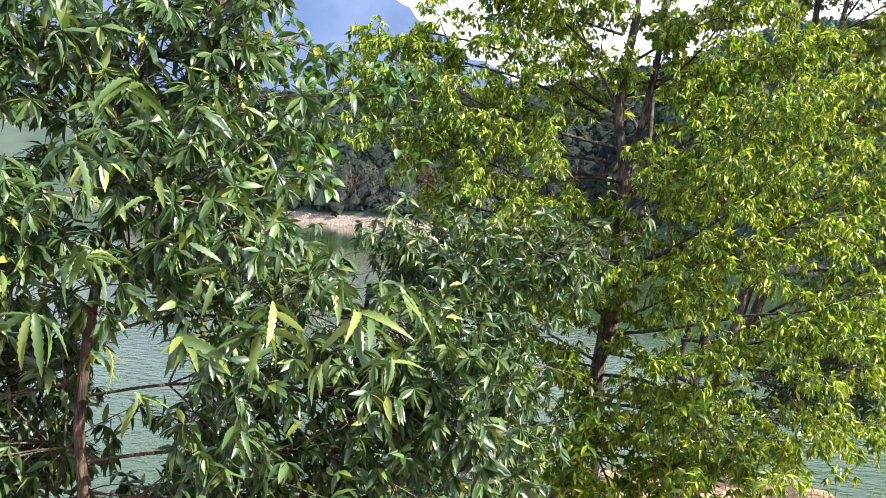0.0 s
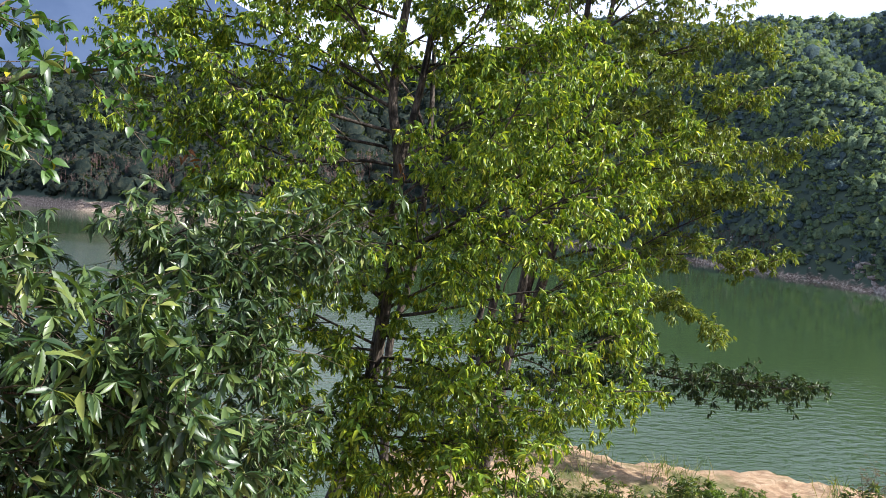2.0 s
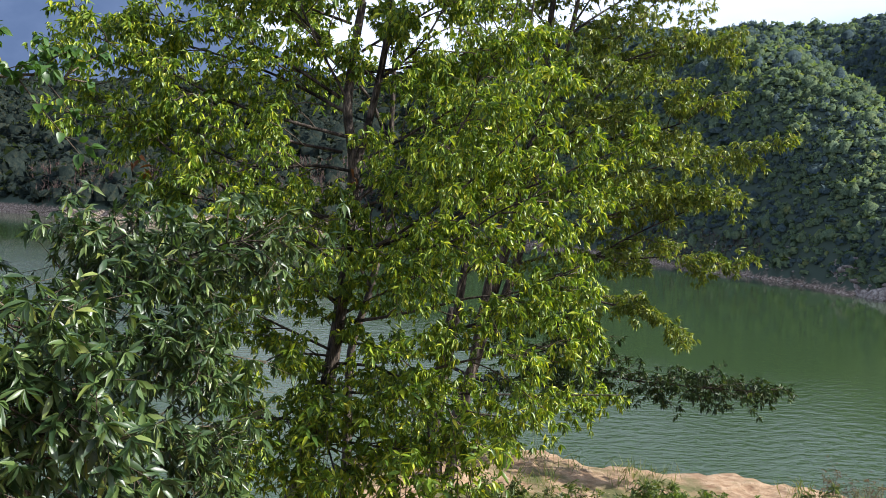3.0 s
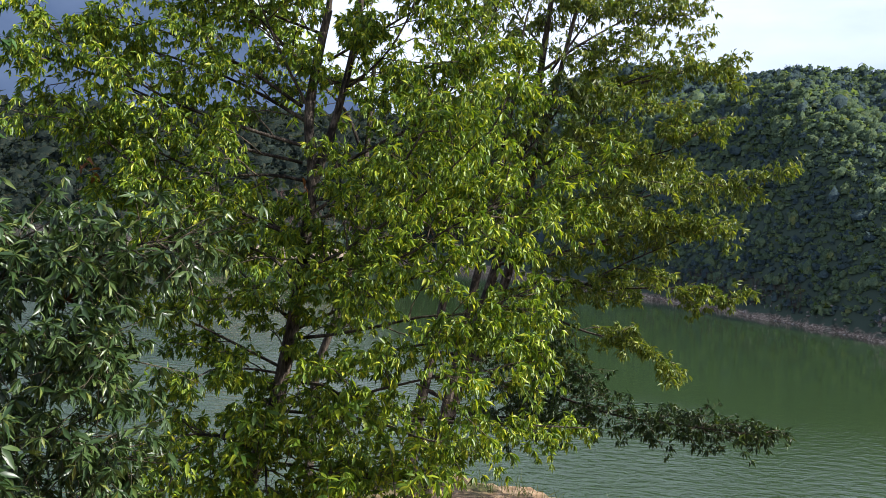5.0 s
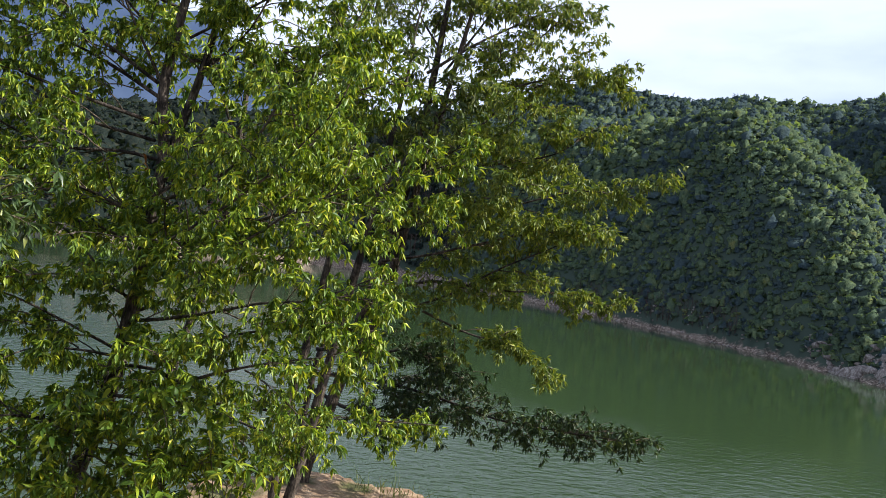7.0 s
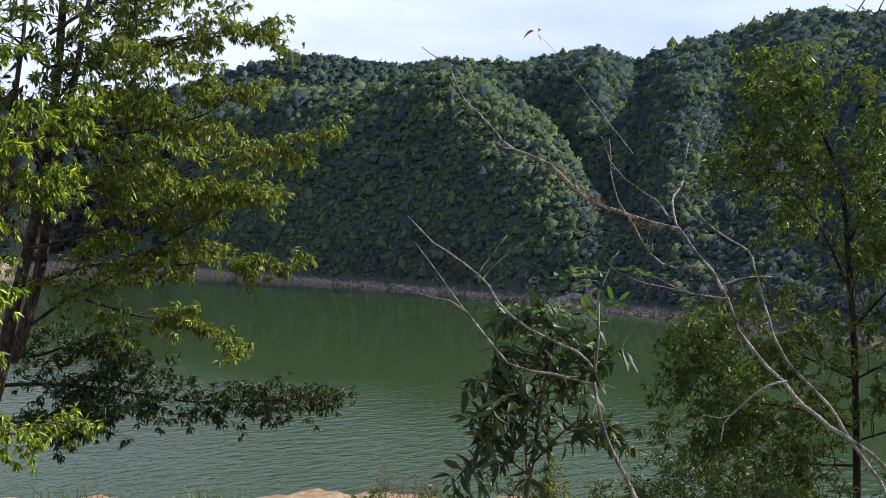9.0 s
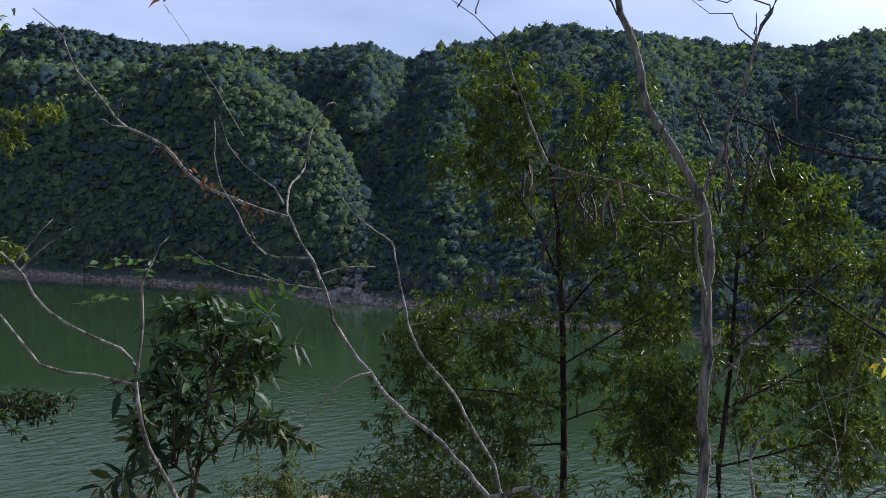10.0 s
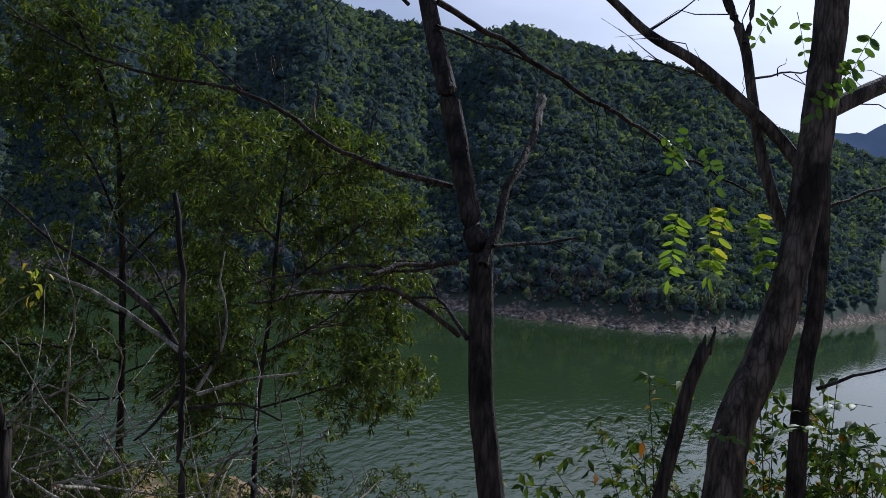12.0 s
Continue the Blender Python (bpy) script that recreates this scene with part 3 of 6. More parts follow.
def hill_height(az, r):
    rs, rr = blend(az, SHORE_AZ, SHORE_R), blend(az, RIDGE_AZ, RIDGE_R)
    tall = 4.0 * np.clip(r / 500.0, 0.5, 1.6)
    top = 1.5 + rr * np.tan(np.radians(blend(az, CREST_AZ, CREST_EL))) - tall - WATER
    u, v = r * np.sin(np.radians(az)), r * np.cos(np.radians(az))
    fold = np.sin(u * 0.052 + 1.3 * np.sin(v * 0.031)) * np.sin(v * 0.044 + 0.9 * np.sin(u * 0.027)) + 0.5 * np.sin(u * 0.11 + v * 0.07) * np.sin(v * 0.13 - u * 0.05)
    # the spur
    rf = rs + blend(az, SPUR_AZ, SPUR_DEPTH)
    crest = np.clip(1.5 + rf * np.tan(np.radians(blend(az, SPUR_AZ, SPUR_EL))) - tall - WATER, 0, None)
    p = (r - rs) / (rf - rs)
    front = crest * np.where(p < 1, np.sin(np.clip(p, 0, 1) * 1.35) / math.sin(1.35), 1.0) - 0.5 * np.clip(r - rf, 0, None)
    # the ridge behind it
    hold = blend(az, [12, 17, 35, 44], [0, 0.9, 0.9, 0])
    r0 = rs + (rf - rs) * hold
    s = np.clip((r - r0) / (rr - r0), 0, 1)
    rise = 0.75 * s + 0.25 * np.sin(s * np.pi / 2)
    # lesser ribs and hollows that run up the slope
    rib = 0.035 * np.sin(az * 0.42 + s * 2.0) + 0.018 * np.sin(az * 0.95 - s * 2.6 + 1.0) - 0.03 * np.exp(-((az - 43.5 - 2.5 * s) / 2.6) ** 2)
    rear = top * (rise + rib * np.sin(s * np.pi))
    # the two slopes run into one another without a sharp crease
    k = 0.1 + 9.0 * np.clip((r - rs) / 60.0, 0, 1)
    both = np.maximum(front, rear) + k * np.log1p(np.exp(-np.clip(np.abs(front - rear) / k, 0, 40))) * (hold > 0)
    z = WATER + both + np.clip((r - rs) / 6.0, 0, 1) * 1.6 + 2.0 * fold * np.sin(np.clip((r - rs) / (rr - rs), 0, 1) * np.pi) ** 0.6
    z = np.where(r < rs, WATER + (r - rs) * 0.25, z)
    return np.where(r > rr, WATER + top - (r - rr) * 0.7, z)


def far_hills():
    A = np.linspace(-75, 120, 521)
    S = np.concatenate([[-0.08], np.linspace(0, 1, 110), [1.15, 1.5]])
    AA, SS = np.meshgrid(A, S)
    rs, rr = blend(AA, SHORE_AZ, SHORE_R), blend(AA, RIDGE_AZ, RIDGE_R)
    R = rs + (rr - rs) * SS + 2.5 * np.sin(AA * 1.7) * np.clip(1 - SS * 4, 0, 1) * 1.5 + 1.8 * np.sin(AA * 5.1) * np.clip(1 - SS * 4, 0, 1)
    Z = hill_height(AA, R)
    X, Y = 4 + R * np.sin(np.radians(AA)), R * np.cos(np.radians(AA))
    n, m = AA.shape
    k = np.arange(n * m).reshape(n, m)
    f = np.stack([k[:-1, :-1], k[:-1, 1:], k[1:, 1:], k[1:, :-1]], -1).reshape(-1, 4)
    me = mesh_of("far_hill", np.stack([X, Y, Z], -1).reshape(-1, 3), f, M_HILL)
    tagged(new("far_hill", me), "steep wooded hillside with a bare stony shore", "hill", kind="structure")


far_hills()


def woods():
    """Thousands of crowns, each a heap of leafy tufts round a rounded or pointed top."""
    g = np.random.default_rng(5)
    n = 150000
    az = g.uniform(-24, 100, n)
    s = g.uniform(0, 1.02, n)
    rs, rr = blend(az, SHORE_AZ, SHORE_R), blend(az, RIDGE_AZ, RIDGE_R)
    r = rs + (rr - rs) * s
    size = 1.5 * np.clip(r / 290.0, 0.75, 1.8) * g.lognormal(-0.1, 0.45, n).clip(0.45, 2.0) * np.where(az < 12, 2.0, 1.0)
    # as many crowns as there is room for
    area = r * (rr - rs) * radians(124) / n
    z = hill_height(az, r)
    rf = rs + blend(az, SPUR_AZ, SPUR_DEPTH)
    behind = (az > 16) & (az < 39) & (r > rf + 12) & (r < rf + 0.35 * (rr - rf))
    keep = ~behind & (g.uniform(0, 1, n) < area / (1.35 * size ** 2)) & (z > WATER + np.where(az < 15, 6.0, 2.6) + 2.4 * g.uniform(0, 1, n) ** 2)
    az, r, size, z = az[keep], r[keep], size[keep], z[keep]
    x, y = 4 + r * np.sin(np.radians(az)), r * np.cos(np.radians(az))
    n, m = len(x), 9
    out = unit(g.normal(size=(n, m, 3)) * np.array([1, 1, 0.85]) + np.array([0, 0, 0.45]))
    tall = np.where(g.uniform(0, 1, n) < 0.2, 1.42, g.uniform(0.55, 0.95, n))[:, None]
    far = g.uniform(0.76, 1.06, (n, m))
    taper = np.where(tall > 1.4, 1 - 0.35 * np.clip(out[..., 2], 0, 1), 1.0)
    mid = np.stack([x[:, None] + out[..., 0] * far * taper * size[:, None],
                    y[:, None] + out[..., 1] * far * taper * size[:, None],
                    z[:, None] + (0.4 + out[..., 2] * far * tall) * size[:, None]], -1)
    # a tuft: one ragged triangle that faces more or less outward
    nor = unit(out + 0.6 * g.normal(size=out.shape))
    u = unit(np.cross(nor, g.normal(size=out.shape)))
    v = np.cross(nor, u)
    a = np.array([0.0, 2.09, 4.19]) + g.uniform(-0.4, 0.4, (n, m, 3))
    ln = 0.44 * size[:, None, None] * g.uniform(0.6, 1.35, (n, m, 3))
    tri = mid[:, :, None] + ln[..., None] * (np.cos(a)[..., None] * u[:, :, None] + np.sin(a)[..., None] * v[:, :, None])
    # the mass of the crown inside its tufts
    bm = bmesh.new()
    bmesh.ops.create_icosphere(bm, subdivisions=1, radius=0.84)
    iv = np.array([t.co[:] for t in bm.verts])
    fv = np.array([[t.index for t in fc.verts] for fc in bm.faces if fc.normal.z > -0.3])
    bm.free()
    core = iv[None] * (1 + 0.22 * g.normal(size=(n, len(iv), 1))) * size[:, None, None]
    core[..., 2] *= tall
    core = core + np.stack([x, y, z + 0.4 * size], -1)[:, None]
    soft = unit(out + 0.4 * nor + np.array([0, 0, 0.9]))
    skin = unit(iv + np.array([0, 0, 0.9]))
    # broad-leaved trees on the spur, mostly pines on the ridge behind, the steep slopes and up the lake; blue haze is
    # mixed into the pines of ridge and slopes
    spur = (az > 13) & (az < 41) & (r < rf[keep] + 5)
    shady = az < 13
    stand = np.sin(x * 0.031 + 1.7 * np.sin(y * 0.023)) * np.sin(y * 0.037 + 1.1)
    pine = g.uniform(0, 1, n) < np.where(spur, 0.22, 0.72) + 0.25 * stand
    for name, pick, mat, label in (("woods", ~pine & ~shady, M_WOODS_HAZY, "dense green broad-leaved woods covering the far hillside"), ("pine_woods", pine & ~shady, M_PINES_HAZY, "pine woods on the far slopes, coloured blue-green with haze"), ("dark_pine_woods", shady, M_PINES_DARK, "dark pine woods behind the beach up the lake")):
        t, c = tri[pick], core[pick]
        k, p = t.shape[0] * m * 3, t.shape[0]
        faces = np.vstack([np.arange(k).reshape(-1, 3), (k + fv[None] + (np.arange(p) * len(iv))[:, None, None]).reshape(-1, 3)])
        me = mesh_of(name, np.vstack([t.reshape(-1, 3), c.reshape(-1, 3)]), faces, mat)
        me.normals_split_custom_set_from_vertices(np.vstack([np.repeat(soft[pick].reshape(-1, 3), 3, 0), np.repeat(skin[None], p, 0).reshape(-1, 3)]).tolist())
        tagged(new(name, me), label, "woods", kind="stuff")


woods()


# ---- distant mountains, pale blue with the distance: the haze is put in as a glow ----
def mountains():
    m, n, l, b = material("distant_mountain_glow", 1.0, 0.0)
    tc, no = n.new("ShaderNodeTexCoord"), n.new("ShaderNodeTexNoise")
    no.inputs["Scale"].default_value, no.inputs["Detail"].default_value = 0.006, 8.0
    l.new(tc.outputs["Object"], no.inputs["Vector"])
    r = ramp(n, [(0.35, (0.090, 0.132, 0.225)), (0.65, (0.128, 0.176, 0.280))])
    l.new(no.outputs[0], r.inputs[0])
    # the haze colour is given off evenly; sun and shade don't show on it
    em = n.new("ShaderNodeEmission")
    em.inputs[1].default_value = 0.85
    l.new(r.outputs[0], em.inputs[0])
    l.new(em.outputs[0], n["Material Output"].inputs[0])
    A = np.linspace(-100, 150, 501)
    el = np.interp(A, [-100, -60, -40, -27, -20, -14, -9, -5, -2.5, 0, 3, 10, 30, 80, 92, 97, 100, 106, 120, 150], [5, 6, 8, 11.5, 13, 14.4, 14.4, 13.0, 11.2, 9.8, 8.5, 7, 6, 5, 5.2, 6.5, 7.2, 7.0, 5, 4])
    el = el + 0.18 * np.sin(A * 1.9) + 0.1 * np.sin(A * 4.7) + 0.05 * np.sin(A * 13)
    rows = []
    for k, s in enumerate((0.0, 0.5, 0.8, 1.0)):
        R = 2300 + 500 * s
        z = WATER + (R * np.tan(np.radians(el)) - WATER) * s
        rows.append(np.stack([R * np.sin(np.radians(A)), R * np.cos(np.radians(A)), z], -1))
    v = np.stack(rows)
    n4, m4 = v.shape[:2]
    k = np.arange(n4 * m4).reshape(n4, m4)
    f = np.stack([k[:-1, :-1], k[:-1, 1:], k[1:, 1:], k[1:, :-1]], -1).reshape(-1, 4)
    tagged(new("backdrop", mesh_of("backdrop", v.reshape(-1, 3), f, m)), "distant mountain range beyond the reservoir, glowing haze blue", "mountains", kind="structure")


mountains()

# ---- trees on the bank ----
tree("oak_tree", "slender tree with sunlit yellow-green leaves leaning over the bank", "tree", 100,
     [([(1.0, 8.95, -2.4)] + [(1.19, 8.96, -1.84), (1.41, 8.96, -1.05), (1.55, 8.97, -0.41), (1.65, 9.00, 0.36), (1.71, 9.04, 1.26), (1.73, 9.08, 1.96), (1.64, 9.14, 2.59), (1.68, 9.17, 3.23), (1.76, 9.19, 3.81)], 0.115, 0.045),
      ([(1.75, 9.18, 1.90), (1.94, 9.24, 2.69), (2.07, 9.31, 3.48), (2.14, 9.40, 4.41), (2.18, 9.50, 5.22)], 0.05, 0.02),
      ([(1.76, 9.19, 3.81), (1.79, 9.22, 4.45), (1.88, 9.25, 5.21)], 0.035, 0.015)],
     [([(1.65, 8.92, 0.75), (2.23, 8.53, 1.02), (2.70, 8.16, 1.19), (3.13, 7.82, 1.54), (3.58, 7.46, 1.79)], 27, 1.08, 2),
      ([(1.63, 8.89, 0.19), (2.04, 8.67, 0.29), (2.49, 8.44, 0.43), (2.93, 8.21, 0.59), (3.41, 7.98, 0.70), (3.98, 7.73, 1.01)], 27, 1.08, 2),
      ([(1.56, 8.98, -0.28), (1.99, 8.60, -0.23), (2.25, 8.26, -0.27), (2.53, 7.92, -0.11), (2.96, 7.56, 0.09), (3.51, 7.17, 0.28)], 24, 1.01, 2),
      ([(1.48, 8.97, -0.60), (2.08, 8.67, -0.56), (2.60, 8.39, -0.55), (3.09, 8.10, -0.63), (3.62, 7.81, -0.61)], 24, 1.01, 2),
      ([(1.73, 9.08, 1.89), (1.31, 9.04, 1.93), (0.64, 9.05, 1.89), (0.03, 9.06, 2.10), (-0.50, 9.06, 2.36)], 24, 1.08, 2),
      ([(1.66, 9.05, 1.25), (0.90, 9.02, 1.53), (0.35, 8.94, 1.63), (-0.24, 8.88, 2.01), (-0.80, 8.82, 2.49)], 27, 1.08, 2),
      ([(1.72, 9.05, 1.45), (2.11, 8.77, 1.63), (2.49, 8.51, 1.92), (2.78, 8.28, 2.41), (2.99, 8.06, 2.98)], 27, 1.14, 2),
      ([(1.59, 8.98, -0.15), (1.07, 8.76, 0.13), (0.59, 8.54, 0.37), (-0.08, 8.35, 0.55)], 11, 0.70, 2),
      ([(1.76, 9.28, 1.97), (2.43, 9.32, 2.40), (3.04, 9.38, 2.85), (3.51, 9.48, 3.65), (3.80, 9.62, 4.38)], 27, 1.14, 2),
      ([(1.67, 9.13, 2.53), (1.11, 9.39, 2.83), (0.52, 9.66, 3.08), (-0.14, 9.94, 3.27), (-0.95, 10.25, 3.51)], 27, 1.14, 2),
      ([(2.00, 9.29, 2.96), (2.39, 8.99, 3.32), (2.63, 8.73, 3.79), (2.73, 8.51, 4.34)], 20, 1.14, 2),
      ([(1.66, 9.14, 2.65), (1.33, 9.10, 3.19), (1.05, 9.06, 3.71), (0.79, 9.01, 4.21)], 16, 1.01, 2),
      ([(1.65, 8.83, 0.95), (2.09, 8.45, 1.18), (2.76, 8.03, 1.75), (3.21, 7.67, 2.28), (3.37, 7.34, 2.48)], 27, 1.01, 2),
      ([(1.37, 8.76, -1.12), (1.69, 8.36, -1.00), (2.11, 7.93, -0.93), (2.49, 7.52, -0.86)], 20, 0.86, 2),
      ([(1.39, 8.76, -0.99), (1.10, 8.50, -0.79), (0.69, 8.24, -0.72), (0.43, 7.95, -0.86)], 16, 0.86, 2),
      ([(1.7, 9.0, 0.9), (2.8, 8.9, 1.4), (3.9, 8.8, 1.9), (5.0, 8.8, 2.4)], 23, 0.80, 2),
      ([(1.7, 9.0, 0.3), (2.9, 9.2, 0.9), (4.0, 9.1, 1.4), (4.8, 9.0, 1.9)], 21, 0.80, 2),
      ([(1.5, 9.0, -0.5), (2.8, 8.9, -0.6), (4.0, 8.8, -0.6), (5.0, 8.8, -0.6)], 20, 0.69, 2),
      ([(1.7, 9.0, 1.5), (3.0, 9.0, 2.6), (4.2, 8.9, 3.2)], 19, 0.80, 2),
      ([(1.74, 9.27, 1.71), (2.46, 9.33, 1.81), (3.30, 9.36, 1.86), (4.02, 9.43, 2.11)], 18, 0.89, 2),
      ([(1.70, 9.21, 0.73), (1.19, 9.62, 1.08), (0.32, 10.08, 1.15), (-0.39, 10.50, 1.24)], 12, 0.80, 2),
      ([(1.68, 9.11, 2.27), (0.98, 9.06, 2.41), (0.25, 9.02, 2.60), (-0.39, 8.97, 2.89), (-1.00, 8.90, 3.12)], 19, 0.89, 2),
      ([(1.62, 8.98, -0.02), (2.16, 8.56, 0.00), (2.75, 8.15, 0.27), (3.40, 7.72, 0.47), (3.95, 7.30, 0.54)], 18, 0.80, 2),
      ([(1.39, 8.71, -1.04), (1.50, 8.75, -0.42), (1.59, 8.80, 0.26), (1.66, 8.86, 1.07), (1.68, 8.92, 1.70)], 31, 0.55, 2),
      ([(1.93, 9.19, 2.68), (2.03, 9.20, 3.20), (2.09, 9.23, 3.85)], 15, 0.60, 2),
      ([(1.67, 9.45, 3.61), (1.07, 9.40, 3.76), (0.63, 9.33, 3.93), (0.15, 9.27, 4.02)], 18, 0.80, 2),
      ([(1.80, 9.42, 3.30), (2.33, 9.28, 3.66), (2.73, 9.16, 3.94), (3.19, 9.03, 4.29)], 24, 0.80, 2),
      ([(1.83, 9.42, 3.05), (2.45, 9.33, 3.18), (3.06, 9.24, 3.37), (3.67, 9.15, 3.63)], 22, 0.80, 2),
      ([(1.61, 9.26, 2.11), (0.80, 9.23, 2.25), (0.01, 9.20, 2.63), (-0.80, 9.16, 2.88), (-1.45, 9.11, 3.01)], 24, 0.89, 2),
      ([(1.56, 9.27, 2.73), (0.83, 9.24, 3.12), (0.04, 9.22, 3.37), (-0.77, 9.21, 3.49)], 24, 0.89, 2),
      ([(1.65, 9.26, 1.36), (0.90, 9.17, 1.40), (0.16, 9.08, 1.49), (-0.50, 8.97, 1.65)], 15, 0.73, 2),
      ([(1.49, 9.27, 3.22), (0.93, 9.36, 3.73), (0.39, 9.44, 4.11)], 19, 0.89, 2),
      ([(1.63, 9.00, 0.36), (1.19, 9.29, 0.70), (0.80, 9.56, 1.00), (0.46, 9.81, 1.17)], 11, 0.86, 2),
      ([(1.56, 8.98, -0.20), (1.25, 8.60, -0.10), (0.95, 8.20, -0.05), (0.70, 7.80, -0.15)], 9, 0.70, 2),
      ([(1.45, 8.97, -0.70), (1.15, 8.50, -0.70), (0.90, 8.10, -0.75), (0.70, 7.70, -0.85)], 12, 0.75, 2),
      ([(1.65, 9.00, 0.40), (1.30, 8.60, 0.60), (1.00, 8.20, 0.65), (0.70, 7.90, 0.60)], 9, 0.70, 2),
      ([(1.40, 8.90, -1.00), (1.50, 8.30, -1.00), (1.55, 7.80, -1.10), (1.60, 7.40, -1.25)], 12, 0.70, 2)],
     M_BARK, M_LEAF_OAK, 0.096, 0.029, SMALL, twig=dict(tip=8, forks=2, each=10, start=0.08, hang=0.6, flat=0.42), limb_radius=0.017, pads=0.42)

tree("olive_tree", "tall tree with olive-green leaves and long level limbs", "tree", 300,
     [([(4.0, 13.3, -2.5)] + [(4.33, 13.30, -1.22), (4.47, 13.22, -0.57), (4.58, 13.17, 0.09), (4.79, 13.05, 1.07), (5.00, 12.94, 2.21), (5.14, 12.87, 3.43), (5.21, 12.84, 4.49), (5.28, 12.81, 5.63)], 0.12, 0.04),
      ([(4.58, 13.16, -0.57), (4.72, 13.08, -0.16), (4.89, 12.98, 0.58), (5.03, 12.91, 1.39), (5.21, 12.82, 2.62), (5.41, 12.70, 3.84), (5.62, 12.59, 5.14)], 0.09, 0.03)],
     [([(4.72, 13.08, -0.12), (5.27, 12.74, 0.34), (5.83, 12.40, 0.67), (6.45, 12.03, 1.16), (7.15, 11.61, 1.61), (7.70, 11.27, 1.98)], 36, 1.04, 2),
      ([(5.51, 12.83, 0.32), (6.23, 12.50, 0.07), (6.83, 12.25, -0.02), (7.51, 11.95, -0.28)], 28, 0.78, 2),
      ([(4.94, 13.18, 0.57), (5.66, 12.83, 0.82), (6.60, 12.34, 0.82), (7.48, 11.89, 0.91), (8.16, 11.56, 0.78)], 34, 0.78, 2),
      ([(5.19, 13.06, 2.64), (5.90, 12.87, 3.26), (6.66, 12.64, 4.07), (7.60, 12.31, 4.38), (8.27, 12.13, 4.35)], 36, 1.04, 2),
      ([(5.09, 13.11, 1.98), (5.90, 12.85, 1.91), (6.66, 12.62, 2.18), (7.67, 12.24, 2.56), (8.64, 11.88, 2.58)], 39, 1.04, 2),
      ([(5.16, 13.08, 2.64), (5.69, 12.55, 2.70), (6.22, 12.02, 2.77), (6.92, 11.38, 2.99), (7.21, 11.01, 3.35)], 34, 1.04, 2),
      ([(5.30, 13.00, 3.47), (5.88, 12.77, 4.08), (6.47, 12.53, 4.61), (7.08, 12.29, 5.32)], 34, 1.04, 2),
      ([(5.30, 13.02, 4.55), (4.89, 13.46, 5.26), (4.62, 13.81, 5.99)], 25, 1.04, 2),
      ([(5.37, 12.97, 4.22), (5.89, 12.84, 5.10), (6.35, 12.75, 6.00)], 28, 1.04, 2),
      ([(5.02, 13.16, 2.22), (4.57, 13.04, 3.00), (4.02, 12.97, 3.56)], 28, 1.04, 2),
      ([(5.02, 13.15, 1.56), (4.45, 13.39, 1.96), (3.75, 13.71, 2.20)], 25, 1.04, 2),
      ([(4.94, 12.43, 2.42), (4.09, 12.40, 2.74), (3.51, 12.33, 3.08), (3.09, 12.23, 3.60)], 22, 0.97, 2),
      ([(4.80, 12.45, 1.51), (5.36, 11.92, 1.85), (5.87, 11.40, 2.16), (6.18, 10.91, 2.51)], 28, 0.86, 2),
      ([(4.97, 12.43, 3.58), (4.27, 12.54, 4.21), (3.69, 12.64, 4.67)], 21, 0.97, 2),
      ([(5.00, 12.42, 4.04), (5.68, 12.48, 4.61), (6.38, 12.53, 5.10), (7.11, 12.58, 5.61)], 28, 0.97, 2),
      ([(4.94, 12.43, 2.42), (5.42, 11.98, 2.81), (5.96, 11.52, 3.10), (6.35, 11.08, 3.60)], 28, 0.97, 2),
      ([(4.68, 12.47, 1.05), (5.33, 12.24, 1.23), (6.05, 11.99, 1.50), (6.83, 11.74, 1.78), (7.61, 11.48, 1.97)], 30, 0.86, 2),
      ([(4.97, 12.43, 3.58), (5.87, 12.45, 3.82), (6.85, 12.45, 4.25), (7.98, 12.44, 4.52)], 28, 0.86, 2)],
     M_BARK, M_LEAF_OLIVE_LIT, 0.11, 0.034, SMALL, twig=dict(tip=6, forks=2, each=9, start=0.12, hang=0.5, flat=0.38), limb_radius=0.02, pads=0.40)

tree("shaded_tree", "low tree with dark leaves on one long level bough", "tree", 500,
     [([(3.88, 14.72, -3.03), (3.96, 14.69, -2.14), (4.04, 14.65, -1.17), (4.19, 14.57, -0.37)], 0.08, 0.05)],
     [([(4.03, 14.54, -1.15), (4.93, 13.90, -1.04), (5.95, 13.17, -1.11), (6.89, 12.50, -1.26), (7.75, 11.88, -1.23), (8.74, 11.18, -1.17)], 119, 0.72, 3),
      ([(4.03, 14.54, -0.71), (4.92, 13.84, -0.60), (5.57, 13.29, -0.40), (6.35, 12.65, -0.72)], 66, 0.72, 3),
      ([(4.03, 14.53, -1.41), (4.76, 13.77, -1.61), (5.60, 12.94, -1.46), (6.12, 12.31, -1.23)], 53, 0.66, 3)],
     M_BARK_DARK, M_LEAF_DARK, 0.12, 0.036, SMALL, twig=dict(flat=0.5, tip=8, forks=3, hang=0.45))

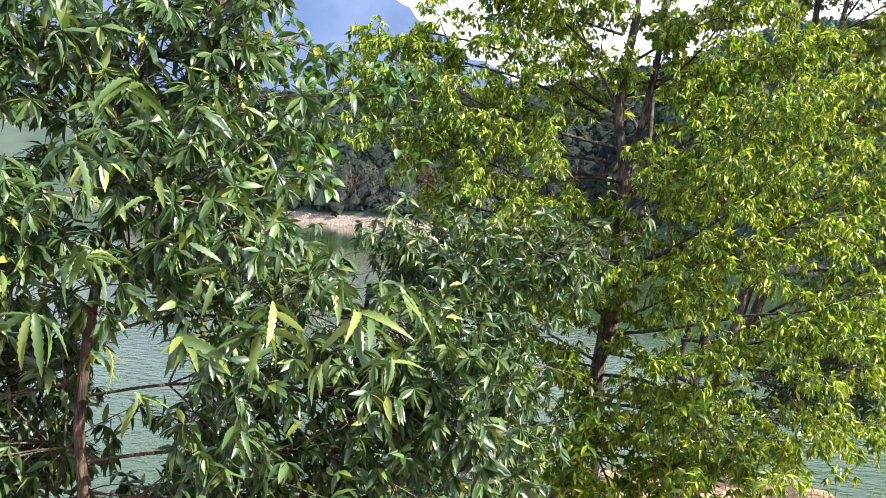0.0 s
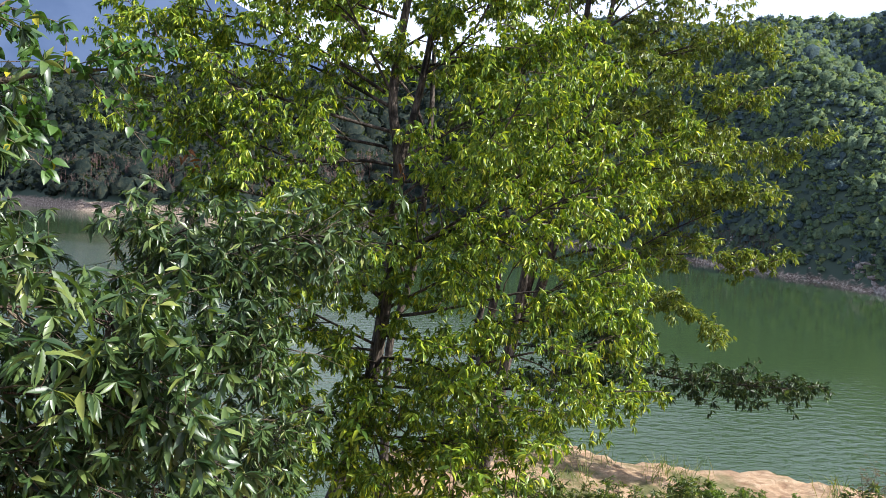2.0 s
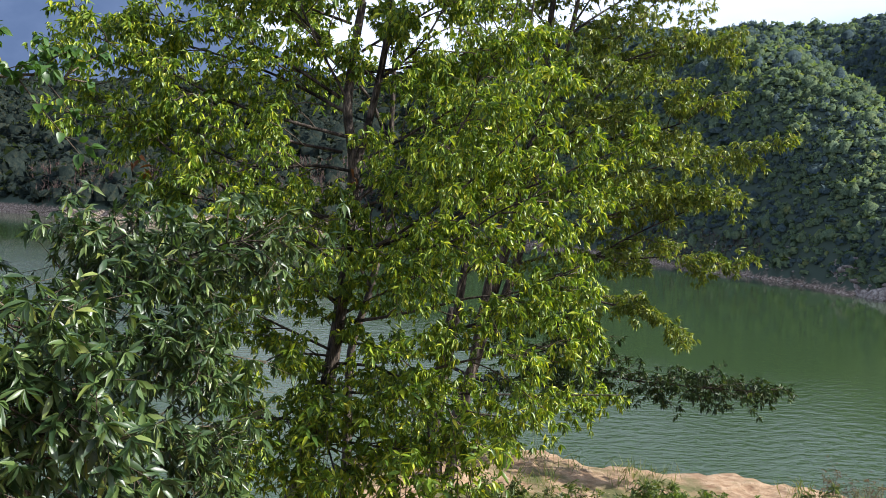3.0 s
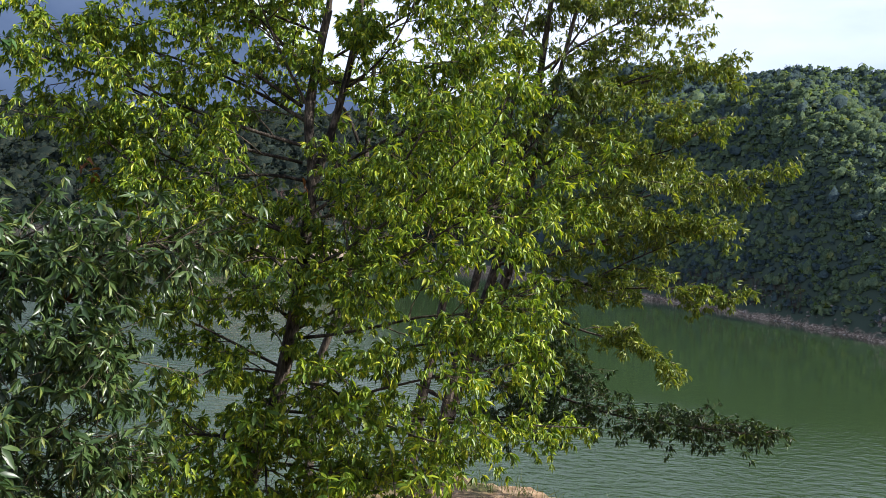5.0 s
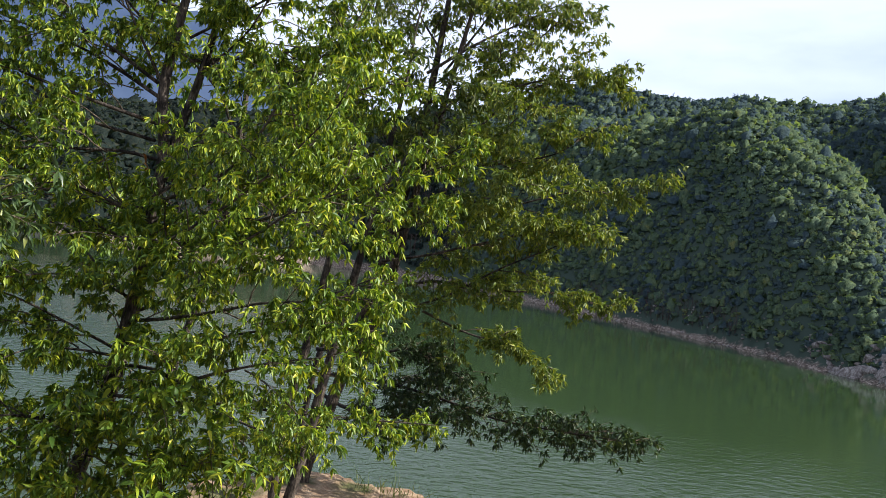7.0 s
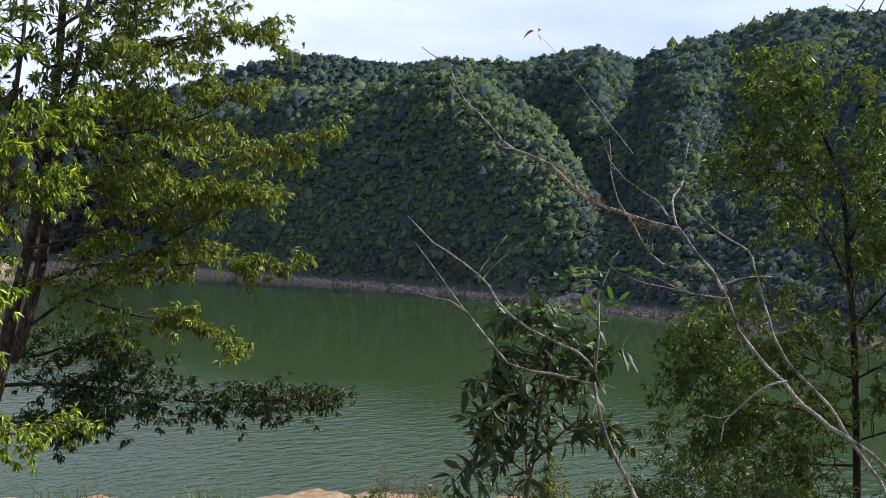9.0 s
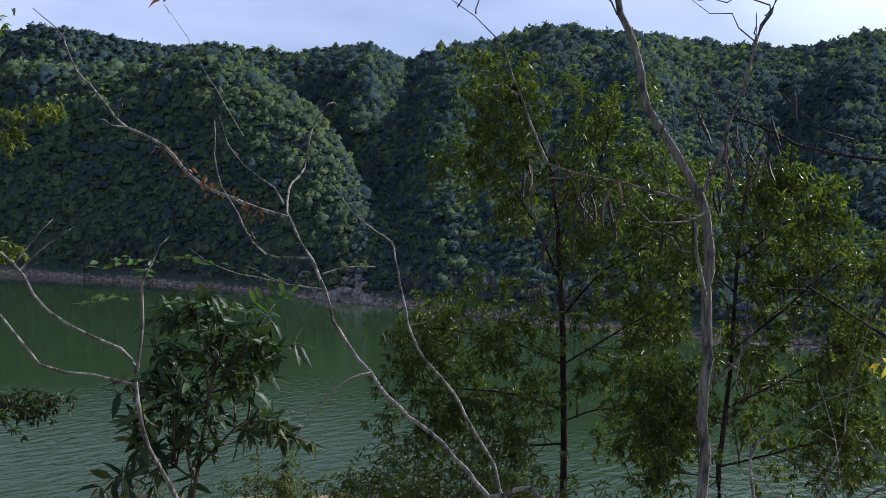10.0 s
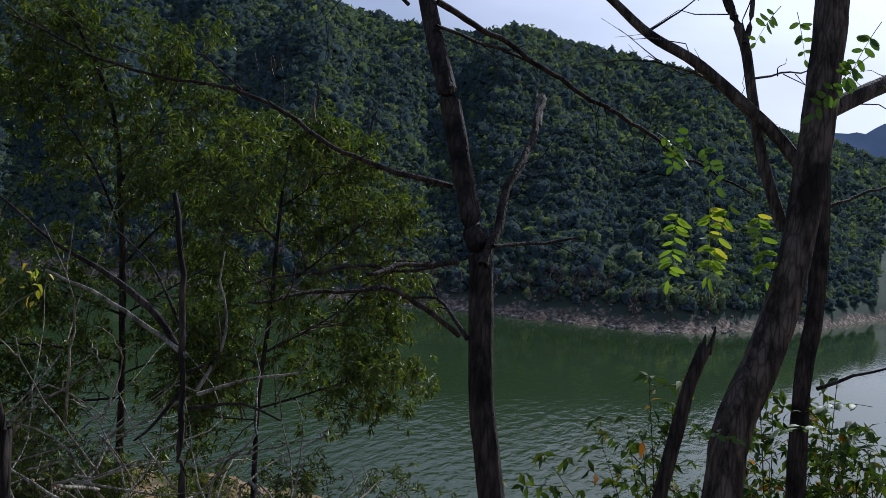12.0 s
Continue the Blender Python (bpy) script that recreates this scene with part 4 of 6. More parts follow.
tree("twin_stemmed_tree", "two brown stems rising from the sandy bank", "tree", 600,
     [([(3.49, 11.97, -2.74), (3.49, 12.05, -1.59), (3.64, 12.08, -0.61), (3.77, 12.12, 0.28), (3.90, 12.17, 1.35)], 0.09, 0.05),
      ([(3.68, 11.93, -2.73), (3.89, 11.98, -1.48), (4.03, 12.01, -0.59), (4.20, 12.05, 0.49), (4.41, 12.10, 1.82), (4.57, 12.16, 3.16)], 0.09, 0.04)],
     [([(4.41, 12.10, 1.82), (4.73, 12.09, 2.55), (5.13, 12.05, 3.19), (5.54, 12.02, 3.92)], 20, 0.8, 8),
      ([(3.90, 12.17, 1.35), (3.53, 12.28, 2.04), (3.32, 12.38, 2.91), (3.11, 12.48, 3.79)], 18, 0.8, 8),
      ([(4.57, 12.16, 3.16), (4.67, 12.19, 3.96), (4.72, 12.24, 4.76), (4.87, 12.26, 5.47)], 20, 0.8, 8)],
     M_BARK, M_LEAF_BACK, 0.16, 0.046)

tree("slim_tree", "slim brown tree standing close behind another", "tree", 650,
     [([(1.94, 10.76, -2.44), (1.96, 10.81, -1.66), (1.95, 10.85, -1.04), (1.98, 10.89, -0.42), (2.20, 10.90, 0.37), (2.32, 10.93, 1.16), (2.39, 10.99, 2.33), (2.41, 11.08, 3.65)], 0.075, 0.03)],
     [([(2.32, 10.93, 1.16), (2.65, 10.90, 1.72), (3.08, 10.85, 2.21), (3.44, 10.82, 2.78)], 16, 0.8, 8),
      ([(2.20, 10.90, 0.37), (1.83, 11.01, 0.98), (1.21, 11.15, 1.25), (0.73, 11.26, 1.62)], 16, 0.8, 8),
      ([(2.39, 10.99, 2.33), (2.06, 11.10, 3.01), (1.50, 11.24, 3.53), (1.09, 11.36, 4.05)], 18, 0.8, 8)],
     M_BARK, M_LEAF_OAK, 0.16, 0.046)

tree("chestnut_tree", "leafy tree with long drooping serrated leaves and reddish trunk", "tree", 700,
     [([(-1.85, 3.85, -0.6)] + [(-1.83, 3.85, -0.01), (-1.88, 3.88, 0.33), (-1.87, 3.90, 0.67), (-1.85, 3.92, 0.96), (-1.80, 3.94, 1.36), (-1.81, 3.98, 1.92), (-1.78, 4.01, 2.44)], 0.036, 0.018)],
     [([(-1.85, 3.91, 0.79), (-1.52, 4.07, 0.90), (-1.11, 4.23, 0.90), (-0.68, 4.40, 0.91), (-0.24, 4.55, 0.78)], 47, 0.69, 4),
      ([(-1.86, 3.89, 0.50), (-1.48, 4.00, 0.56), (-1.07, 4.11, 0.56), (-0.57, 4.22, 0.51), (-0.03, 4.34, 0.55)], 51, 0.63, 4),
      ([(-1.85, 3.87, 0.17), (-1.47, 4.03, 0.20), (-1.07, 4.19, 0.17), (-0.48, 4.36, 0.16), (0.16, 4.52, 0.15)], 47, 0.63, 4),
      ([(-1.84, 3.92, 1.07), (-1.55, 3.81, 1.32), (-1.32, 3.70, 1.50), (-1.05, 3.58, 1.60)], 36, 0.63, 4),
      ([(-1.83, 3.91, 0.90), (-1.99, 3.72, 1.14), (-2.10, 3.53, 1.30), (-2.18, 3.33, 1.40)], 36, 0.63, 4),
      ([(-1.80, 3.94, 1.36), (-1.63, 4.14, 1.72), (-1.47, 4.33, 1.98), (-1.29, 4.52, 2.27)], 39, 0.76, 4),
      ([(-1.80, 3.96, 1.64), (-1.94, 3.84, 1.90), (-2.07, 3.71, 2.09), (-2.16, 3.59, 2.22)], 39, 0.69, 4),
      ([(-1.81, 3.98, 1.92), (-1.65, 4.14, 2.24), (-1.48, 4.29, 2.46), (-1.35, 4.44, 2.68)], 36, 0.76, 4),
      ([(-1.86, 3.89, 0.50), (-2.13, 4.02, 0.57), (-2.39, 4.14, 0.59), (-2.71, 4.27, 0.54)], 36, 0.63, 4),
      ([(-1.86, 3.87, 0.22), (-2.21, 4.06, 0.20), (-2.56, 4.24, 0.11)], 27, 0.63, 4),
      ([(-1.84, 3.86, 0.02), (-1.50, 4.10, -0.08), (-1.10, 4.35, -0.12), (-0.62, 4.55, -0.20)], 40, 0.60, 4),
      ([(-1.84, 3.85, -0.08), (-2.15, 4.10, -0.16), (-2.50, 4.30, -0.26)], 26, 0.60, 4),
      ([(-1.84, 3.85, -0.20), (-1.62, 4.25, -0.42), (-1.30, 4.60, -0.60)], 24, 0.60, 4)],
     M_BARK_RED, M_LEAF_NEAR, 0.122, 0.034, MID, twig=dict(hang=0.35, tip=11, flat=0.7), limb_radius=0.008)

tree("chestnut_tree", "bushy tree with long grey-green leaves beyond the first one", "tree", 800,
     [([(-1.00, 6.64, -1.76), (-0.97, 6.68, -1.17), (-0.91, 6.75, -0.29), (-0.84, 6.80, 0.39), (-0.81, 6.83, 0.83)], 0.05, 0.02)],
     [([(-0.84, 6.80, 0.39), (-0.41, 6.73, 0.81), (0.16, 6.64, 1.04), (0.63, 6.54, 1.21), (1.00, 6.44, 1.18)], 70, 0.72, 4),
      ([(-0.80, 6.82, 0.69), (-0.41, 6.68, 1.11), (-0.22, 6.52, 1.22)], 31, 0.60, 4),
      ([(-0.87, 6.77, 0.00), (-0.38, 6.59, 0.25), (0.10, 6.40, 0.40), (0.47, 6.21, 0.36)], 61, 0.66, 4),
      ([(-0.90, 6.73, -0.58), (-0.35, 6.54, -0.41), (0.12, 6.35, -0.25), (0.59, 6.14, -0.36)], 56, 0.66, 4),
      ([(-0.84, 6.81, 0.49), (-1.37, 6.77, 0.77), (-1.92, 6.72, 0.95), (-2.45, 6.65, 0.98)], 56, 0.72, 4),
      ([(-0.94, 6.71, -0.78), (-0.43, 6.51, -0.84), (0.05, 6.31, -0.81), (0.42, 6.12, -0.78)], 43, 0.66, 4)],
     M_BARK, M_LEAF_NEAR, 0.118, 0.034, SIMPLE, twig=dict(hang=0.35, tip=11, flat=0.6), limb_radius=0.011)

tree("poplar_sapling", "sapling with broad fresh green leaves, a few turned yellow", "tree", 900,
     [([(-2.03, 5.64, -1.28), (-1.94, 5.70, -0.46), (-1.87, 5.79, 0.78), (-1.82, 5.86, 1.60), (-1.79, 5.92, 2.42), (-1.75, 5.97, 3.08)], 0.03, 0.012)],
     [([(-1.81, 5.89, 2.01), (-1.47, 5.88, 2.15), (-1.11, 5.86, 2.25), (-0.70, 5.84, 2.31), (-0.37, 5.82, 2.28)], 17, 0.55, 4),
      ([(-1.81, 5.87, 1.80), (-1.55, 5.76, 1.85), (-1.36, 5.65, 1.89), (-1.14, 5.54, 1.94)], 10, 0.5, 4),
      ([(-1.79, 5.92, 2.42), (-1.56, 6.02, 2.61), (-1.34, 6.12, 2.81)], 9, 0.5, 4),
      ([(-1.82, 5.86, 1.60), (-1.96, 5.69, 1.87), (-2.12, 5.51, 2.04)], 9, 0.5, 4)],
     M_TWIG, M_LEAF_ROUND, 0.095, 0.060, shape=ROUND, twig=dict(tip=4, forks=2))

tree("narrow_leaved_tree", "upright tree with narrow leaves at the edge of the bank", "tree", 1000,
     [([(11.9, 5.0, -2.7)] + [(12.22, 5.11, -1.89), (12.23, 5.15, -0.26), (12.21, 5.22, 0.95), (12.17, 5.29, 1.82), (12.03, 5.47, 2.49), (11.84, 5.73, 3.08)], 0.05, 0.018)],
     [([(12.21, 5.20, 0.68), (12.04, 5.43, 1.34), (11.83, 5.71, 1.87), (11.56, 6.04, 2.33)], 32, 1.05, 5),
      ([(12.20, 5.23, 1.22), (12.38, 5.03, 1.77), (12.55, 4.84, 2.31), (12.59, 4.81, 2.79)], 35, 1.05, 5),
      ([(12.17, 5.29, 1.82), (11.91, 5.61, 2.14), (11.78, 5.79, 2.67), (11.81, 5.76, 3.15)], 30, 0.90, 5),
      ([(12.22, 5.19, 0.28), (12.52, 4.83, 0.83), (12.90, 4.38, 1.19), (13.24, 3.98, 1.55)], 39, 1.15, 5),
      ([(12.23, 5.15, -0.26), (11.84, 5.63, -0.01), (11.41, 6.15, 0.10), (11.11, 6.52, 0.15)], 39, 1.05, 5),
      ([(12.23, 5.13, -0.80), (11.72, 5.50, -0.59), (11.17, 5.90, -0.51), (10.68, 6.24, -0.37)], 39, 1.05, 5),
      ([(12.24, 5.12, -1.20), (11.72, 5.48, -1.18), (11.26, 5.78, -1.03), (10.85, 6.01, -1.00)], 35, 1.05, 5),
      ([(12.23, 5.15, -0.26), (12.53, 4.80, 0.03), (12.82, 4.45, 0.31), (13.04, 4.20, 0.46)], 32, 1.05, 5),
      ([(12.23, 5.13, -0.93), (12.49, 4.82, -0.78), (12.79, 4.46, -0.77), (13.05, 4.15, -0.62)], 32, 1.05, 5)],
     M_BARK_DARK, M_LEAF_NARROW, 0.095, 0.021, SMALL, twig=dict(hang=0.35, tip=8, forks=3, each=6, rise=0.3, thick=0.004, flat=1.0, start=0.1), limb_radius=0.014, pads=0.52)

tree("narrow_leaved_tree", "leafy tree with narrow drooping leaves, thin stems", "tree", 1100,
     [([(10.4, 2.2, -2.6)] + [(11.56, 2.95, -1.21), (11.58, 2.94, -0.56), (11.63, 2.90, 0.09), (11.66, 2.89, 0.74), (11.69, 2.87, 1.28), (11.72, 2.84, 1.66)], 0.035, 0.012)],
     [([(11.66, 2.89, 0.74), (11.45, 3.15, 1.05), (11.31, 3.32, 1.26), (11.24, 3.42, 1.58)], 27, 0.90, 5),
      ([(11.67, 2.88, 1.06), (11.86, 2.66, 1.29), (11.96, 2.55, 1.51), (11.86, 2.68, 1.72)], 27, 0.90, 5),
      ([(11.63, 2.91, 0.20), (11.90, 2.59, 0.54), (12.14, 2.31, 0.88), (12.34, 2.07, 1.10)], 35, 1.0, 5),
      ([(11.60, 2.93, -0.34), (11.87, 2.60, -0.11), (12.18, 2.24, 0.18), (12.42, 1.96, 0.35)], 35, 1.0, 5),
      ([(11.60, 2.92, -0.45), (11.36, 3.22, -0.35), (11.15, 3.47, -0.26)], 27, 0.90, 5),
      ([(11.57, 2.95, -0.88), (11.84, 2.62, -0.76), (12.12, 2.29, -0.63), (12.42, 1.92, -0.51)], 30, 0.90, 5),
      ([(11.57, 2.94, -0.99), (11.33, 3.24, -0.95), (11.12, 3.49, -0.90)], 20, 0.90, 5)],
     M_BARK_DARK, M_LEAF_NARROW, 0.09, 0.020, SMALL, twig=dict(hang=0.35, tip=8, forks=3, each=6, rise=0.3, thick=0.004, flat=1.0, start=0.1), limb_radius=0.012, pads=0.52)

tree("sapling", "young chestnut sapling with dark glossy leaves on the slope", "sapling", 1200,
     [([(6.20, 3.24, -0.63), (6.22, 3.23, -0.24), (6.27, 3.20, 0.14), (6.31, 3.18, 0.48), (6.37, 3.15, 0.75)], 0.018, 0.006)],
     [([(6.27, 3.20, 0.14), (6.41, 3.12, 0.31), (6.50, 3.06, 0.37)], 12, 0.38, 5),
      ([(6.25, 3.21, 0.09), (6.13, 3.29, 0.20), (6.05, 3.34, 0.23)], 12, 0.38, 5),
      ([(6.29, 3.19, 0.37), (6.17, 3.27, 0.50), (6.10, 3.31, 0.56)], 12, 0.38, 5),
      ([(6.31, 3.18, 0.48), (6.43, 3.11, 0.64), (6.48, 3.08, 0.70)], 12, 0.33, 5),
      ([(6.34, 3.17, 0.61), (6.27, 3.21, 0.75), (6.24, 3.23, 0.86)], 8, 0.30, 5)],
     M_TWIG, M_LEAF_DARK, 0.10, 0.030, twig=dict(hang=0.15, tip=3, forks=2, rise=0.25), limb_radius=0.010)


# ---- bare stems close by ----
def bare_tree(name, label, category, seed, stems, bark, sides=9, step=0.04, twiglets=0.5, twig_length=0.14):
    """stems: (name, points, radius at the start, at the end)."""
    stems = [(stems[0][0], rooted(stems[0][1]), *stems[0][2:])] + stems[1:]
    base = stems[0][1][0]
    ob = empty(name, base, label, category)
    inv = Matrix.Translation(-Vector(base))
    for k, (nm, pts, r0, r1) in enumerate(stems):
        w = Wood(seed + k)
        ln = smooth_line(pts, step)
        # crooked: small bends every hand's width
        k2 = np.arange(len(ln))[:, None] * step
        for wave in (0.11, 0.27):
            ln = ln + 0.0035 * wave / 0.2 * np.sin(k2 / wave * 6.3 + w.rng.uniform(0, 6.3, 3)) * np.clip(k2 * 4, 0, 1) * (0.0 if r0 > 0.02 else 1.0)
        w.tube(ln, r0, r1, sides if r0 > 0.01 else 6, 0.05 if r0 > 0.012 else 0.12)
        n = int(twiglets * len(ln) * 0.12)
        for i in w.rng.integers(len(ln) // 5, len(ln) - 1, n) if n and nm != "trunk" else ():
            way = unit(w.rng.normal(size=3)) + unit(ln[min(i + 1, len(ln) - 1)] - ln[i - 1])
            q = np.linspace(0, 1, 5)[:, None]
            reach = w.rng.uniform(0.03, twig_length)
            curl = w.rng.normal(size=3)
            w.tube(ln[i] + unit(way) * q * reach + reach * (0.28 * curl * q * q + 0.06 * np.sin(q * 9 + curl * 3)), min(r0, 0.004) * 0.7, 0.0008, 4, 0.1)
        me = w.mesh(nm, bark)
        me.transform(inv)
        part(nm, me, ob)
    return ob


bare_tree("bare_sapling", "leafless thin sapling with spreading pale twigs", "sapling", 2000, [
    ("trunk", [(5.20, 1.34, 0.46), (5.15, 1.40, 0.67), (5.10, 1.44, 0.78), (5.09, 1.47, 0.92)], 0.0065, 0.0045),
    ("branch", [(5.09, 1.47, 0.91), (5.03, 1.54, 0.93), (4.96, 1.62, 0.95), (4.92, 1.68, 1.03), (4.87, 1.75, 1.09), (4.78, 1.84, 1.12)], 0.004, 0.0012),
    ("branch", [(5.09, 1.47, 0.94), (5.08, 1.52, 0.98), (5.01, 1.60, 1.03), (4.96, 1.67, 1.09), (4.94, 1.73, 1.15), (4.90, 1.79, 1.21), (4.83, 1.88, 1.29)], 0.004, 0.001),
    ("branch", [(5.09, 1.47, 0.94), (5.10, 1.47, 1.03), (5.10, 1.47, 1.12), (5.12, 1.46, 1.17), (5.14, 1.45, 1.21)], 0.0035, 0.001),
    ("branch", [(4.95, 1.74, 1.15), (4.98, 1.72, 1.20), (5.01, 1.70, 1.25)], 0.002, 0.001),
    ("branch", [(4.96, 1.73, 1.14), (5.00, 1.71, 1.19), (5.05, 1.68, 1.23)], 0.002, 0.001),
    ("branch", [(4.91, 1.71, 1.05), (4.86, 1.74, 1.13), (4.80, 1.78, 1.23)], 0.002, 0.001)], M_BARK_GREY)

bare_tree("dead_tree", "slanting dead pale stem with crooked bare branches", "tree", 2100, [
    ("trunk", [(5.75, 0.87, 0.52), (5.72, 1.04, 0.64), (5.72, 1.16, 0.7), (5.71, 1.29, 0.78), (5.68, 1.42, 0.87), (5.67, 1.51, 0.97), (5.65, 1.59, 1.11), (5.67, 1.69, 1.22), (5.69, 1.78, 1.29), (5.74, 1.85, 1.35), (5.83, 1.87, 1.43), (5.85, 1.89, 1.54), (5.91, 1.88, 1.63), (5.96, 1.87, 1.63)], 0.0105, 0.0022),
    ("branch", [(5.65, 1.63, 1.16), (5.58, 1.73, 1.17), (5.55, 1.78, 1.23), (5.53, 1.82, 1.32), (5.51, 1.86, 1.40), (5.51, 1.88, 1.53)], 0.0035, 0.001),
    ("branch", [(5.68, 1.76, 1.27), (5.62, 1.90, 1.31), (5.55, 2.05, 1.39), (5.50, 2.19, 1.50), (5.45, 2.32, 1.57), (5.40, 2.45, 1.70), (5.38, 2.55, 1.83), (5.34, 2.68, 1.95)], 0.0065, 0.0014),
    ("branch", [(5.65, 1.56, 1.08), (5.54, 1.64, 1.10), (5.44, 1.70, 1.13), (5.36, 1.73, 1.19)], 0.0028, 0.0008),
    ("branch", [(5.65, 1.57, 1.12), (5.73, 1.55, 1.14), (5.81, 1.54, 1.14)], 0.003, 0.001),
    ("branch", [(5.67, 1.39, 0.88), (5.61, 1.41, 0.87), (5.55, 1.44, 0.82), (5.51, 1.45, 0.77), (5.48, 1.44, 0.74)], 0.003, 0.0015),
    ("branch", [(5.61, 1.88, 1.50), (5.61, 2.04, 1.66), (5.61, 2.20, 1.83), (5.62, 2.35, 1.96)], 0.0016, 0.0006),
    ("branch", [(5.73, 1.85, 1.31), (5.72, 1.89, 1.36), (5.67, 1.97, 1.43), (5.63, 2.05, 1.57)], 0.003, 0.001)], M_BARK_GREY, twiglets=1.3, twig_length=0.16)

bare_tree("dead_tree", "thin upright dead stem with a few dry pods", "tree", 2200, [
    ("trunk", [(6.32, 1.40, 0.20), (6.33, 1.49, 0.41), (6.35, 1.57, 0.52), (6.33, 1.70, 0.69), (6.30, 1.83, 0.83), (6.31, 1.92, 0.96), (6.34, 1.99, 1.14), (6.35, 2.04, 1.20), (6.29, 2.16, 1.30), (6.22, 2.28, 1.45)], 0.0115, 0.002),
    ("branch", [(6.37, 1.95, 0.90), (6.41, 1.91, 0.91), (6.43, 1.88, 0.93)], 0.004, 0.001),
    ("branch", [(6.27, 2.22, 1.37), (6.29, 2.20, 1.39), (6.32, 2.17, 1.38)], 0.002, 0.001),
    ("branch", [(6.40, 1.61, 0.49), (6.42, 1.60, 0.54), (6.41, 1.60, 0.56)], 0.004, 0.001)], M_BARK_GREY)

bare_tree("bare_pod_tree", "grey-barked bare tree hung with dry brown seed pods", "tree", 2300, [
    ("trunk", [(6.21, 0.76, 0.32), (6.22, 0.77, 0.56), (6.23, 0.77, 0.77), (6.25, 0.78, 0.97), (6.26, 0.78, 1.15), (6.26, 0.80, 1.30), (6.26, 0.81, 1.35)], 0.0165, 0.0125),
    ("leader", [(6.26, 0.81, 1.34), (6.24, 0.87, 1.45), (6.21, 0.93, 1.58), (6.20, 0.98, 1.74), (6.20, 1.02, 1.88), (6.21, 1.04, 2.04)], 0.0125, 0.008),
    ("leader", [(6.26, 0.81, 1.34), (6.31, 0.78, 1.45), (6.35, 0.76, 1.57), (6.40, 0.74, 1.72), (6.45, 0.71, 1.83), (6.50, 0.69, 1.96)], 0.007, 0.003),
    ("branch", [(6.26, 0.80, 1.32), (6.19, 0.90, 1.35), (6.07, 1.04, 1.39), (6.00, 1.12, 1.43), (5.97, 1.16, 1.45)], 0.006, 0.002),
    ("branch", [(6.01, 1.11, 1.42), (6.02, 1.17, 1.52), (6.02, 1.23, 1.65), (6.04, 1.28, 1.75), (6.03, 1.35, 1.82), (6.00, 1.45, 1.90)], 0.004, 0.001),
    ("branch", [(6.27, 0.78, 0.86), (6.27, 0.71, 0.92), (6.24, 0.66, 1.01)], 0.005, 0.002),
    ("branch", [(6.22, 0.77, 1.08), (6.21, 0.79, 1.19), (6.21, 0.79, 1.27)], 0.006, 0.004),
    ("branch", [(6.22, 0.77, 1.30), (6.14, 0.79, 1.27), (6.04, 0.83, 1.27), (5.97, 0.84, 1.31)], 0.004, 0.001),
    ("branch", [(6.46, 0.73, 1.83), (6.47, 0.72, 1.86), (6.40, 0.81, 1.89), (6.33, 0.90, 1.89)], 0.003, 0.001)], M_BARK_ASH, twiglets=2.2, twig_length=0.22)

bare_tree("broken_sapling", "dark broken-off dead sapling with crooked side branches", "tree", 2400, [
    ("trunk", [(6.37, -0.04, 0.39), (6.38, -0.02, 0.57), (6.40, -0.00, 0.77), (6.41, 0.02, 0.94), (6.42, 0.05, 1.13)], 0.012, 0.006),
    ("branch", [(6.41, 0.01, 0.77), (6.43, 0.10, 0.85), (6.43, 0.22, 0.92), (6.42, 0.34, 0.97), (6.41, 0.48, 1.05), (6.40, 0.61, 1.13)], 0.008, 0.002),
    ("branch", [(6.29, 0.41, 1.05), (6.29, 0.40, 1.08), (6.30, 0.39, 1.10)], 0.003, 0.001),
    ("pale_branch", [(6.40, -0.01, 0.77), (6.42, 0.11, 0.82), (6.42, 0.26, 0.88), (6.42, 0.42, 0.93)], 0.006, 0.003),
    ("pale_branch", [(6.43, -0.02, 0.69), (6.47, -0.05, 0.78), (6.49, -0.05, 0.85), (6.50, -0.02, 0.93), (6.52, -0.01, 1.00)], 0.0045, 0.0015),
    ("pale_branch", [(6.43, -0.02, 0.68), (6.50, -0.10, 0.71), (6.58, -0.19, 0.73), (6.62, -0.20, 0.77)], 0.005, 0.0015),
    ("pale_branch", [(6.43, -0.00, 0.67), (6.43, 0.06, 0.64), (6.43, 0.13, 0.59), (6.42, 0.21, 0.53)], 0.004, 0.0015),
    ("branch", [(6.45, 0.03, 0.80), (6.47, 0.12, 0.91), (6.49, 0.19, 0.98), (6.50, 0.27, 1.03)], 0.005, 0.001),
    ("branch", [(6.42, -0.00, 0.73), (6.45, -0.06, 0.77), (6.45, -0.05, 0.87)], 0.004, 0.001),
    ("branch", [(6.42, -0.01, 0.65), (6.44, -0.13, 0.67), (6.44, -0.23, 0.65)], 0.005, 0.002),
    ("branch", [(6.41, 0.00, 0.70), (6.36, 0.03, 0.63), (6.32, 0.05, 0.59)], 0.005, 0.002)], M_BARK_DARK)

